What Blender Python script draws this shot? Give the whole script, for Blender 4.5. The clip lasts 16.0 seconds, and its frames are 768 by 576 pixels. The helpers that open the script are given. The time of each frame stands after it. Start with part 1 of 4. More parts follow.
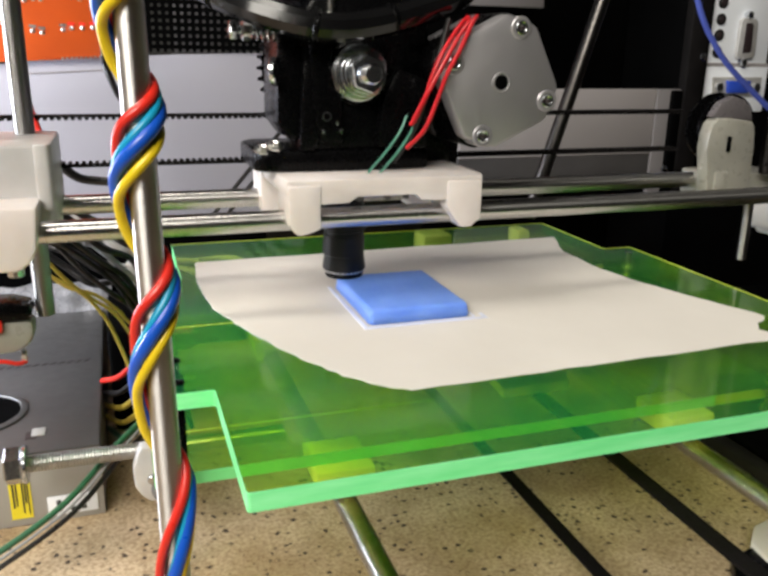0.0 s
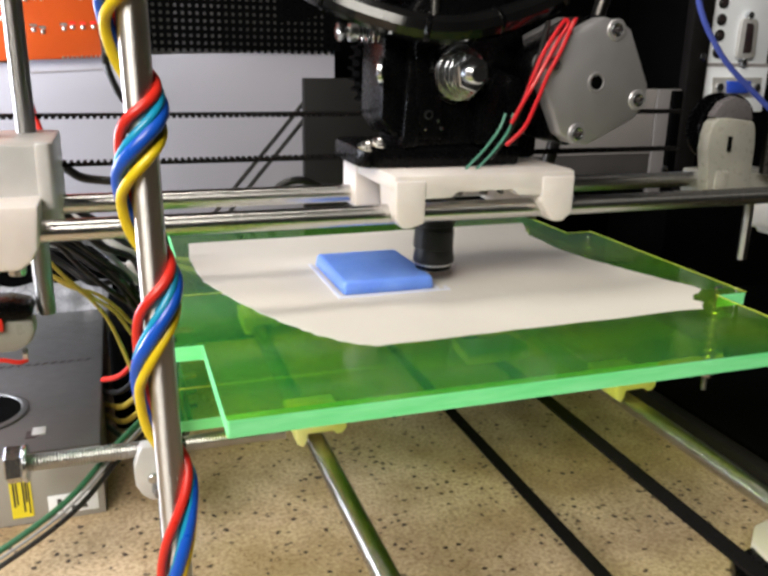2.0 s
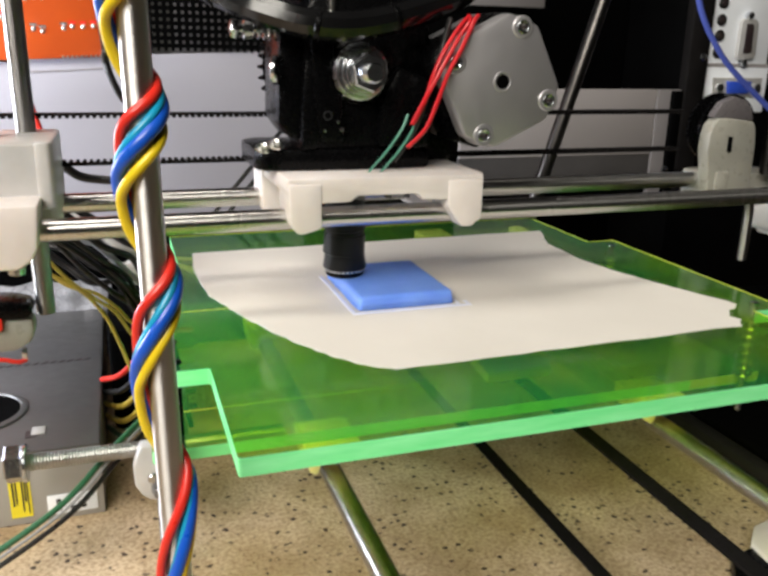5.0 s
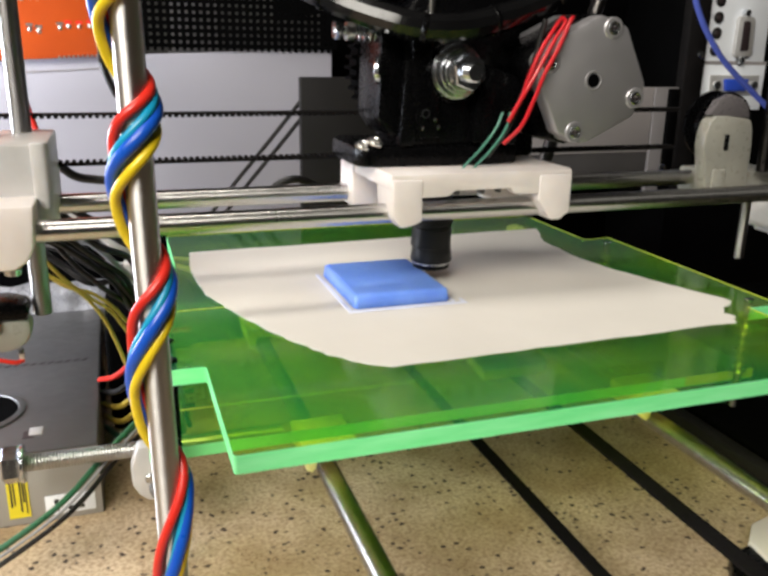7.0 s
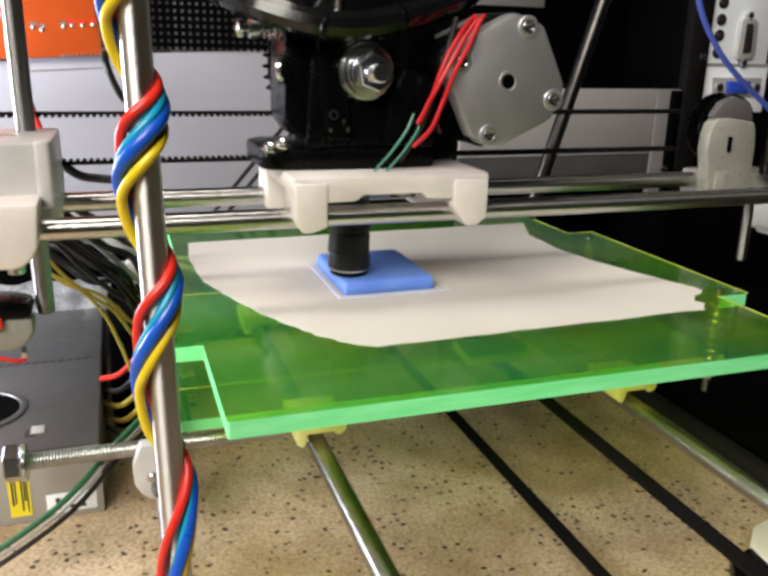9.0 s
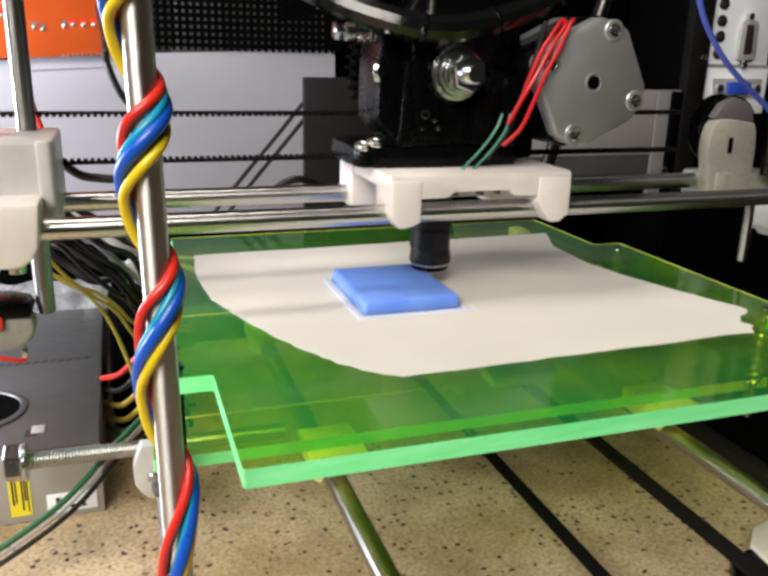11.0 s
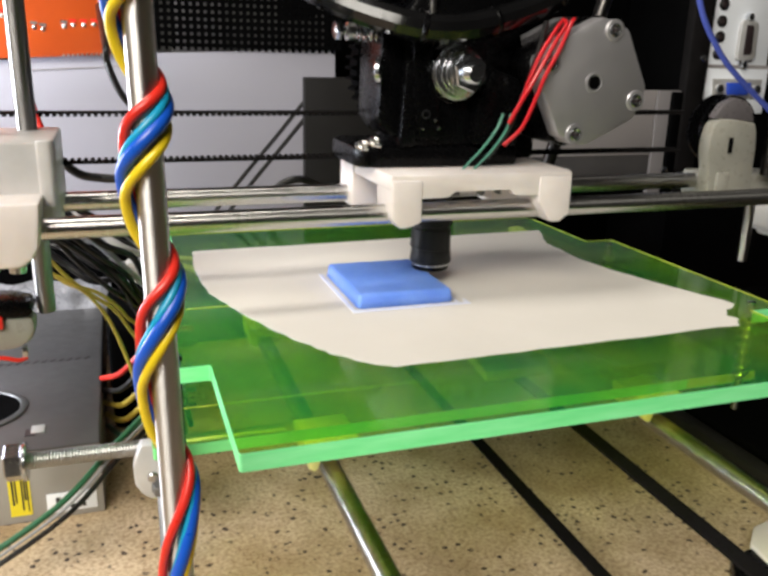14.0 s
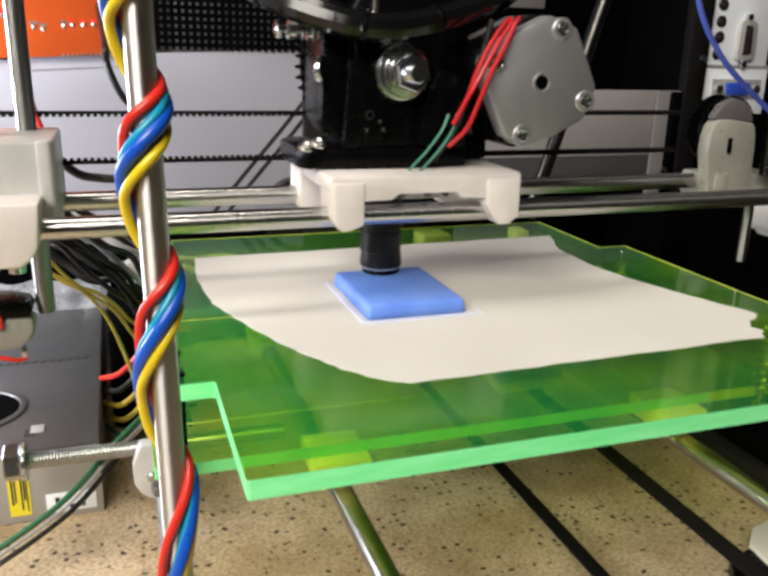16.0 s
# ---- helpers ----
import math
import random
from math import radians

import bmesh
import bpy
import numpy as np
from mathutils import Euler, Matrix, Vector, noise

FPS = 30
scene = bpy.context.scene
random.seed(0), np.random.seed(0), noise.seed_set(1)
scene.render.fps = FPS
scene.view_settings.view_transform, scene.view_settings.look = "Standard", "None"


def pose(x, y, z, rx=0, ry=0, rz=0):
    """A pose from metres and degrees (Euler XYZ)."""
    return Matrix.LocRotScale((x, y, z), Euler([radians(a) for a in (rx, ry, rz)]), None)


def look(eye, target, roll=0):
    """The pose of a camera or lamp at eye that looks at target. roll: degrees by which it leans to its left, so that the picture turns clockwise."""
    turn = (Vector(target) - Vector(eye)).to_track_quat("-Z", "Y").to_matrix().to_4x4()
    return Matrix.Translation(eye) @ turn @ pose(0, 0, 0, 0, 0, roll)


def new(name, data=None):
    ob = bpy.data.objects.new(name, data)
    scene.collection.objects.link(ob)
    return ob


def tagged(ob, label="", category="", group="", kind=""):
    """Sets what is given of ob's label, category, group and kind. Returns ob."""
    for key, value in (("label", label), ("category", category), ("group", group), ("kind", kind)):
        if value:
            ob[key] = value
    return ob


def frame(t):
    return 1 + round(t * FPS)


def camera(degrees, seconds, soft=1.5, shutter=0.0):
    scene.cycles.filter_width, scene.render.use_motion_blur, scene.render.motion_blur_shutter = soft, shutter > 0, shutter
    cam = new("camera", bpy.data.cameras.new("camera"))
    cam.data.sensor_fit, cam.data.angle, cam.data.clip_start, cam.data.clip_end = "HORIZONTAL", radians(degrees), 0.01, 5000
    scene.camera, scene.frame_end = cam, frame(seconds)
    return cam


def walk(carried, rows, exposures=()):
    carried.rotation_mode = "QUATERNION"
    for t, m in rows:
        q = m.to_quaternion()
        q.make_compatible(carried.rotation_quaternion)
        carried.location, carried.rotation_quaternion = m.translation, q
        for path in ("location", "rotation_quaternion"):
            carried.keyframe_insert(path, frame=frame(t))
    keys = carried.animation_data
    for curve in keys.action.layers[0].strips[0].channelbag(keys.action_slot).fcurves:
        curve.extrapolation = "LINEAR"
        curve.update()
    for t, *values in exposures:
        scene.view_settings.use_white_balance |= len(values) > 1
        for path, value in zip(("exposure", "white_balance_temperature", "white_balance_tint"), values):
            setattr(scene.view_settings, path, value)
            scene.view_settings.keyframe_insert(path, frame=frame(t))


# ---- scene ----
MM = 0.001
cam = camera(52.2, 16.0, soft=3.1, shutter=0.4)
PATH = [
    (0, pose(0.00032, 0.00001, 0.21513, 73.023, -0.945, -18.446)),
    (0.5, pose(0.00013, 0.00021, 0.21485, 73.035, -0.971, -18.464)),
    (1, pose(-0.00010, 0.00028, 0.21478, 73.039, -1.003, -18.462)),
    (1.5, pose(-0.00015, 0.00013, 0.21488, 73.026, -1.022, -18.432)),
    (2, pose(-0.00025, -0.00003, 0.21477, 73.037, -1.016, -18.454)),
    (2.5, pose(-0.00038, 0.00008, 0.21469, 73.053, -1.038, -18.448)),
    (3, pose(-0.00044, 0.00027, 0.21469, 73.059, -1.074, -18.442)),
    (3.5, pose(-0.00022, -0.00001, 0.21470, 73.047, -1.024, -18.442)),
    (4, pose(-0.00034, 0.00028, 0.21467, 73.040, -1.065, -18.439)),
    (6.5, pose(-0.00029, 0.00024, 0.21468, 73.015, -1.095, -18.500)),
    (7, pose(0.00050, 0.00017, 0.21485, 72.941, -0.908, -18.604)),
    (7.5, pose(0.00027, 0.00030, 0.21481, 72.972, -0.971, -18.617)),
    (8, pose(-0.00022, 0.00037, 0.21462, 73.003, -1.065, -18.606)),
    (8.5, pose(-0.00053, 0.00039, 0.21462, 73.002, -1.146, -18.578)),
    (9, pose(-0.00067, 0.00052, 0.21484, 72.968, -1.196, -18.519)),
    (11.5, pose(-0.00112, 0.00057, 0.21483, 72.993, -1.310, -18.507)),
    (12, pose(-0.00116, 0.00052, 0.21470, 72.987, -1.285, -18.507)),
    (12.5, pose(-0.00125, 0.00038, 0.21472, 72.987, -1.294, -18.495)),
    (13, pose(-0.00134, 0.00046, 0.21462, 73.008, -1.322, -18.509)),
    (13.5, pose(-0.00122, 0.00045, 0.21450, 73.033, -1.304, -18.509)),
    (14, pose(-0.00143, 0.00065, 0.21447, 73.035, -1.341, -18.534)),
    (14.5, pose(-0.00150, 0.00063, 0.21453, 73.020, -1.356, -18.493)),
    (15, pose(-0.00152, 0.00042, 0.21461, 73.027, -1.385, -18.498)),
    (15.5, pose(-0.00153, 0.00028, 0.21482, 73.015, -1.406, -18.536)),
    (16, pose(-0.00139, 0.00046, 0.21476, 73.013, -1.372, -18.557)),
]

walk(cam, PATH, exposures=[(0, -0.06), (0.5, -0.09), (1.0, 0.0), (16, 0.0)])

# ---- light: a broad unseen lamp in front, one over the bench, a side fill, and the dim room ----
world = bpy.data.worlds.new("room_air")
scene.world = world
world.use_nodes = True
world.node_tree.nodes["Background"].inputs[0].default_value = (0.93, 0.96, 1.0, 1)
world.node_tree.nodes["Background"].inputs[1].default_value = 0.03


def tube_light(name, eye, target, wide, deep, watts, colour):
    lamp = bpy.data.lights.new(name, "AREA")
    lamp.shape, lamp.size, lamp.size_y, lamp.energy, lamp.color = "RECTANGLE", wide, deep, watts, colour
    ob = new(name, lamp)
    ob.matrix_world = look(eye, target)
    return ob


tube_light("overhead_light", (-0.78, -0.68, 1.02), (0.1, 0.3, 0.1), 1.0, 0.6, 34.0, (1.0, 0.95, 0.855))
# unseen lamp added low at the left to brighten that end of the panel
tube_light("side_fill", (-0.36, 0.46, 0.20), (0.0, 0.56, 0.34), 0.2, 0.16, 4.2, (0.86, 0.91, 1.0))
tube_light("overhead_light", (-0.35, 0.30, 1.8), (0.12, 0.30, 0.0), 0.38, 1.2, 17.0, (1.0, 0.95, 0.855))


# ---- materials ----
def base(name, colour, rough=0.5, metal=0.0, spec=0.5):
    m = bpy.data.materials.new(name)
    m.use_nodes = True
    b = m.node_tree.nodes["Principled BSDF"]
    b.inputs["Base Color"].default_value = (*colour, 1)
    b.inputs["Roughness"].default_value = rough
    b.inputs["Metallic"].default_value = metal
    b.inputs["Specular IOR Level"].default_value = spec
    return m, m.node_tree.nodes, m.node_tree.links, b


def speckle(nodes, links, scale, detail=4.0, space="Object", stretch=(1, 1, 1)):
    co = nodes.new("ShaderNodeTexCoord")
    mp = nodes.new("ShaderNodeMapping")
    mp.inputs["Scale"].default_value = stretch
    links.new(co.outputs[space], mp.inputs["Vector"])
    n = nodes.new("ShaderNodeTexNoise")
    n.inputs["Scale"].default_value = scale
    n.inputs["Detail"].default_value = detail
    links.new(mp.outputs[0], n.inputs["Vector"])
    return n, mp


def ramp(nodes, links, src, stops):
    r = nodes.new("ShaderNodeValToRGB")
    links.new(src, r.inputs[0])
    while len(r.color_ramp.elements) < len(stops):
        r.color_ramp.elements.new(0.5)
    for e, (p, c) in zip(r.color_ramp.elements, stops):
        e.position, e.color = p, (*c, 1)
    return r


def bumped(nodes, links, b, src, strength, dist=0.0002):
    bp = nodes.new("ShaderNodeBump")
    bp.inputs["Strength"].default_value = strength
    bp.inputs["Distance"].default_value = dist
    links.new(src, bp.inputs["Height"])
    links.new(bp.outputs[0], b.inputs["Normal"])


def varied(name, c0, c1, scale, rough=0.5, metal=0.0, bump=0.15, spec=0.5, stretch=(1, 1, 1), rvar=0.12, dist=0.0002):
    """Two-scale variation: broad stains in the colour, fine grain in relief and gloss."""
    m, n, l, b = base(name, c0, rough, metal, spec)
    a, _ = speckle(n, l, scale, 5, stretch=stretch)
    r = ramp(n, l, a.outputs[0], [(0.3, c0), (0.7, c1)])
    l.new(r.outputs[0], b.inputs["Base Color"])
    g, _ = speckle(n, l, scale * 9, 3, stretch=stretch)
    mr = n.new("ShaderNodeMapRange")
    mr.inputs["To Min"].default_value = max(0.03, rough - rvar)
    mr.inputs["To Max"].default_value = min(1.0, rough + rvar)
    l.new(g.outputs[0], mr.inputs["Value"])
    l.new(mr.outputs[0], b.inputs["Roughness"])
    if bump:
        bumped(n, l, b, g.outputs[0], bump, dist)
    return m


def acrylic():
    """Fluorescent green sheet: clear, tinted, with a polished skin and a faint milky body."""
    m, n, l, b = base("green_acrylic", (0.10, 0.55, 0.15), 0.06)
    out = n["Material Output"]
    clear = n.new("ShaderNodeBsdfTransparent")
    clear.inputs[0].default_value = (0.87, 0.97, 0.40, 1)
    tint, _ = speckle(n, l, 13, 3)
    hue = ramp(n, l, tint.outputs[0], [(0.46, (0.05, 0.58, 0.20)), (0.72, (0.28, 0.60, 0.06))])
    l.new(hue.outputs[0], b.inputs["Base Color"])
    a, _ = speckle(n, l, 28, 4)
    mr = n.new("ShaderNodeMapRange")
    mr.inputs["To Min"].default_value, mr.inputs["To Max"].default_value = 0.05, 0.22
    l.new(a.outputs[0], mr.inputs["Value"])
    mix = n.new("ShaderNodeMixShader")
    l.new(mr.outputs[0], mix.inputs[0])
    l.new(clear.outputs[0], mix.inputs[1])
    l.new(b.outputs[0], mix.inputs[2])
    gloss = n.new("ShaderNodeBsdfGlossy")
    gloss.inputs["Roughness"].default_value = 0.09
    lw = n.new("ShaderNodeLayerWeight")
    lw.inputs[0].default_value = 0.5
    five = n.new("ShaderNodeMath")
    five.operation = "POWER"
    five.inputs[1].default_value = 5.0
    l.new(lw.outputs["Facing"], five.inputs[0])
    fr = n.new("ShaderNodeMapRange")
    fr.inputs["To Min"].default_value, fr.inputs["To Max"].default_value = 0.03, 0.45
    l.new(five.outputs[0], fr.inputs["Value"])
    skin = n.new("ShaderNodeMixShader")
    l.new(fr.outputs[0], skin.inputs[0])
    l.new(mix.outputs[0], skin.inputs[1])
    l.new(gloss.outputs[0], skin.inputs[2])
    l.new(skin.outputs[0], out.inputs["Surface"])
    return m


def edge_glow():
    """Cut edge of the fluorescent sheet; weak emission stands in for the light it gathers."""
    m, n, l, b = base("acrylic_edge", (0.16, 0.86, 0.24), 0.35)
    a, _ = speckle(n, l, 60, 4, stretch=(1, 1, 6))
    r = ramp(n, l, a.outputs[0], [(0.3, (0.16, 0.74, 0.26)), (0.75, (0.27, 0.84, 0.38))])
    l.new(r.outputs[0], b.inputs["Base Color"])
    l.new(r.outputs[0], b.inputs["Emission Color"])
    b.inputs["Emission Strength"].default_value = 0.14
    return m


def milky(name, c0, c1, scale=40, rough=0.4, sss=0.35):
    m = varied(name, c0, c1, scale, rough, 0, 0.12)
    b = m.node_tree.nodes["Principled BSDF"]
    b.inputs["Subsurface Weight"].default_value = sss
    b.inputs["Subsurface Radius"].default_value = (0.004, 0.0035, 0.003)
    b.inputs["Subsurface Scale"].default_value = 0.6
    return m


def counter_stone():
    """Beige speckled counter laminate."""
    m, n, l, b = base("speckled_counter", (0.5, 0.42, 0.31), 0.45)
    a, _ = speckle(n, l, 34, 8)
    r1 = ramp(n, l, a.outputs[0], [(0.32, (0.43, 0.318, 0.19)), (0.68, (0.67, 0.53, 0.37))])
    g, _ = speckle(n, l, 520, 6)
    r2 = ramp(n, l, g.outputs[0], [(0.34, (0.62, 0.56, 0.50)), (0.60, (1, 1, 1))])
    mul = n.new("ShaderNodeMix")
    mul.data_type, mul.blend_type = "RGBA", "MULTIPLY"
    mul.inputs[0].default_value = 1.0
    l.new(r1.outputs[0], mul.inputs[6])
    l.new(r2.outputs[0], mul.inputs[7])
    # broad worn and stained patches
    blot, _ = speckle(n, l, 11, 3)
    r3 = ramp(n, l, blot.outputs[0], [(0.36, (0.80, 0.75, 0.68)), (0.60, (1, 1, 1))])
    worn = n.new("ShaderNodeMix")
    worn.data_type, worn.blend_type = "RGBA", "MULTIPLY"
    worn.inputs[0].default_value = 1.0
    l.new(mul.outputs[2], worn.inputs[6])
    l.new(r3.outputs[0], worn.inputs[7])
    co = n.new("ShaderNodeTexCoord")
    warp, _ = speckle(n, l, 300, 2)
    add = n.new("ShaderNodeVectorMath")
    add.operation = "MULTIPLY_ADD"
    add.inputs[1].default_value = (0.0035, 0.0035, 0.0035)
    l.new(warp.outputs["Color"], add.inputs[0])
    l.new(co.outputs["Object"], add.inputs[2])
    v = n.new("ShaderNodeTexVoronoi")
    v.inputs["Scale"].default_value = 215
    l.new(add.outputs[0], v.inputs["Vector"])
    fleck = ramp(n, l, v.outputs["Distance"], [(0.20, (1, 1, 1)), (0.33, (0, 0, 0))])
    crowd, _ = speckle(n, l, 26, 3)
    shift = n.new("ShaderNodeMath")
    shift.operation = "MULTIPLY_ADD"
    shift.inputs[1].default_value, shift.inputs[2].default_value = 1.9, -0.88
    l.new(crowd.outputs[0], shift.inputs[0])
    tell = n.new("ShaderNodeMath")
    tell.operation = "ADD"
    l.new(v.outputs["Color"], tell.inputs[0])
    l.new(shift.outputs[0], tell.inputs[1])
    pick = ramp(n, l, tell.outputs[0], [(0.56, (0, 0, 0)), (0.70, (1, 1, 1))])
    both = n.new("ShaderNodeMath")
    both.operation = "MULTIPLY"
    l.new(fleck.outputs[0], both.inputs[0])
    l.new(pick.outputs[0], both.inputs[1])
    # fine brown grains between the large flecks
    v2 = n.new("ShaderNodeTexVoronoi")
    v2.inputs["Scale"].default_value = 420
    l.new(add.outputs[0], v2.inputs["Vector"])
    grain = ramp(n, l, v2.outputs["Distance"], [(0.12, (1, 1, 1)), (0.30, (0, 0, 0))])
    some = ramp(n, l, v2.outputs["Color"], [(0.58, (0, 0, 0)), (0.70, (0.75, 0.75, 0.75))])
    fine = n.new("ShaderNodeMath")
    fine.operation = "MULTIPLY"
    l.new(grain.outputs[0], fine.inputs[0])
    l.new(some.outputs[0], fine.inputs[1])
    brown = n.new("ShaderNodeMix")
    brown.data_type = "RGBA"
    brown.inputs[7].default_value = (0.13, 0.075, 0.045, 1)
    l.new(fine.outputs[0], brown.inputs[0])
    l.new(worn.outputs[2], brown.inputs[6])
    mx = n.new("ShaderNodeMix")
    mx.data_type = "RGBA"
    mx.inputs[7].default_value = (0.032, 0.018, 0.012, 1)
    l.new(both.outputs[0], mx.inputs[0])
    l.new(brown.outputs[2], mx.inputs[6])
    l.new(mx.outputs[2], b.inputs["Base Color"])
    bumped(n, l, b, g.outputs[0], 0.1)
    return m


STEEL = varied("ground_steel", (0.64, 0.625, 0.60), (0.54, 0.525, 0.50), 60, 0.21, 1.0, 0.012, rvar=0.05)
def turned(name, c0, c1, rough, aniso, axis="Z"):
    """Steel turned on a lathe: rings of fine scratches that stretch the highlight along the bar."""
    m = varied(name, c0, c1, 60, rough, 1.0, 0.1, rvar=0.05, stretch=tuple(160 if a == axis else 0.3 for a in "XYZ"))
    b = m.node_tree.nodes["Principled BSDF"]
    b.inputs["Anisotropic"].default_value = aniso
    b.inputs["Anisotropic Rotation"].default_value = 0.25
    tan = m.node_tree.nodes.new("ShaderNodeTangent")
    tan.direction_type, tan.axis = "RADIAL", axis
    m.node_tree.links.new(tan.outputs[0], b.inputs["Tangent"])
    return m


POST_STEEL = turned("turned_steel_post", (0.74, 0.725, 0.715), (0.62, 0.605, 0.595), 0.40, 0.92)
ROD = turned("brushed_steel_rod", (0.35, 0.34, 0.333), (0.31, 0.30, 0.293), 0.36, 0.9)
X_STEEL = turned("ground_steel_slide", (0.62, 0.605, 0.585), (0.54, 0.525, 0.505), 0.27, 0.85, "X")
Y_STEEL = turned("dark_steel_slide", (0.46, 0.448, 0.43), (0.39, 0.38, 0.36), 0.27, 0.85, "Y")
DULL_THREAD = varied("dark_threaded_steel", (0.24, 0.235, 0.23), (0.18, 0.175, 0.17), 120, 0.55, 0.9, 0.1)
THREAD = varied("dull_threaded_steel", (0.46, 0.45, 0.44), (0.36, 0.35, 0.34), 120, 0.38, 1.0, 0.1)
ZINC = varied("zinc_plated", (0.62, 0.64, 0.67), (0.5, 0.52, 0.55), 120, 0.22, 1.0, 0.03)
CAST = varied("cast_aluminium", (0.50, 0.485, 0.50), (0.38, 0.37, 0.385), 18, 0.42, 0.72, 0.06)
BLACK = varied("black_printed_plastic", (0.0012, 0.0012, 0.0014), (0.0025, 0.0025, 0.0028), 60, 0.27, 0, 0.12, spec=0.12)
GLOSSBLACK = varied("black_sleeve", (0.003, 0.003, 0.0033), (0.006, 0.006, 0.0063), 40, 0.11, 0, 0.03, spec=0.4, rvar=0.02)
TAPE = varied("black_tape", (0.003, 0.003, 0.0033), (0.006, 0.006, 0.0063), 40, 0.4, 0, 0.25, spec=0.3)
RUBBER = varied("black_rubber_belt", (0.005, 0.0045, 0.0045), (0.008, 0.007, 0.007), 80, 0.75, 0, 0.2, spec=0.08)
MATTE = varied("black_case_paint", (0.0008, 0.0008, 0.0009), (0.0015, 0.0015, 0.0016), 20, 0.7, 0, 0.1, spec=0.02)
DARKGREY = varied("dark_grey_plastic", (0.0095, 0.0088, 0.0086), (0.014, 0.013, 0.0125), 25, 0.5, 0, 0.1, spec=0.1)
WHITE = milky("white_printed_plastic", (0.70, 0.635, 0.61), (0.82, 0.755, 0.73), 55)
MILK = milky("milky_printed_plastic", (0.40, 0.39, 0.385), (0.60, 0.585, 0.575), 34, 0.35, 0.5)
# dark grey for the shaded card and the dimmer backing
SHADE = varied("shaded_grey_card", (0.055, 0.052, 0.052), (0.07, 0.066, 0.066), 25, 0.6, 0, 0.05, spec=0.1)
CLEARISH = milky("translucent_printed_plastic", (0.24, 0.235, 0.205), (0.36, 0.35, 0.31), 30, 0.3, 0.5)
HOLDER = milky("yellow_printed_plastic", (0.82, 0.80, 0.34), (0.90, 0.87, 0.42), 30, 0.3, 0.3)
BRIGHT_LINE = varied("acrylic_bright_line", (0.42, 0.50, 0.05), (0.52, 0.60, 0.08), 40, 0.25, 0, 0.05)
SMOKE = varied("smoky_plastic", (0.10, 0.09, 0.095), (0.13, 0.12, 0.125), 30, 0.3, 0, 0.08)
BLUE = milky("blue_printed_plastic", (0.13, 0.27, 0.80), (0.19, 0.35, 0.88), 70, 0.4, 0.55)
BRIM = milky("pale_blue_filament", (0.68, 0.70, 0.84), (0.76, 0.78, 0.88), 60, 0.4, 0.2)
PAPER = varied("cream_paper", (0.65, 0.615, 0.565), (0.72, 0.685, 0.635), 14, 0.75, 0, 0.25, spec=0.2, dist=0.0006)
# lower plate's edge: the edge colour darkened for the top plate's shade
GREEN, EDGE, SHADED_EDGE = acrylic(), edge_glow(), varied("shaded_acrylic_edge", (0.15, 0.64, 0.20), (0.22, 0.74, 0.28), 60, 0.4, 0, 0.1)
TABLE = counter_stone()
# supply lid toned darker than its front face
PSU_TOP = varied("dark_sheet_metal", (0.14, 0.139, 0.141), (0.112, 0.111, 0.113), 22, 0.5, 0.7, 0.12)
PSU_FACE = varied("light_sheet_metal", (0.46, 0.455, 0.44), (0.38, 0.375, 0.36), 22, 0.4, 0.35, 0.12)
LABEL = varied("yellow_label", (0.85, 0.72, 0.03), (0.78, 0.64, 0.03), 50, 0.5, 0, 0.05)
INK = varied("black_ink", (0.02, 0.02, 0.02), (0.03, 0.03, 0.03), 50, 0.6, 0, 0.0)
PANEL = varied("white_painted_panel", (0.335, 0.328, 0.38), (0.378, 0.37, 0.425), 6, 0.5, 0, 0.06)
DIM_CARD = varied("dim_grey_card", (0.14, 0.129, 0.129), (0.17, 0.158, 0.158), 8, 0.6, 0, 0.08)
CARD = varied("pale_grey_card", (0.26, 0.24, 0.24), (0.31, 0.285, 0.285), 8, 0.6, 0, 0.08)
BOARD = varied("orange_circuit_board", (0.58, 0.085, 0.011), (0.49, 0.068, 0.009), 30, 0.35, 0, 0.1)
SOLDER = varied("solder", (0.7, 0.7, 0.68), (0.5, 0.5, 0.5), 80, 0.3, 1.0, 0.1)
IOPLATE = varied("pale_io_bracket", (0.88, 0.91, 0.96), (0.80, 0.83, 0.88), 30, 0.4, 0.0, 0.05)
VGABLUE = varied("blue_connector", (0.02, 0.06, 0.42), (0.03, 0.08, 0.5), 60, 0.45, 0, 0.05)
TIN = varied("tinned_port_shell", (0.60, 0.59, 0.57), (0.50, 0.49, 0.48), 90, 0.35, 0.45, 0.08)
SOCKET = varied("dark_socket", (0.02, 0.012, 0.014), (0.03, 0.02, 0.02), 60, 0.5, 0, 0.05)
WALL_PALE = varied("pale_unseen_paint", (0.72, 0.71, 0.69), (0.78, 0.77, 0.75), 2, 0.8, 0, 0.05)
WALL = varied("unseen_room_paint", (0.05, 0.048, 0.046), (0.065, 0.062, 0.06), 2, 0.8, 0, 0.05)


def insulation(name, c):
    return varied(name, c, tuple(v * 0.8 for v in c), 50, 0.32, 0, 0.06)


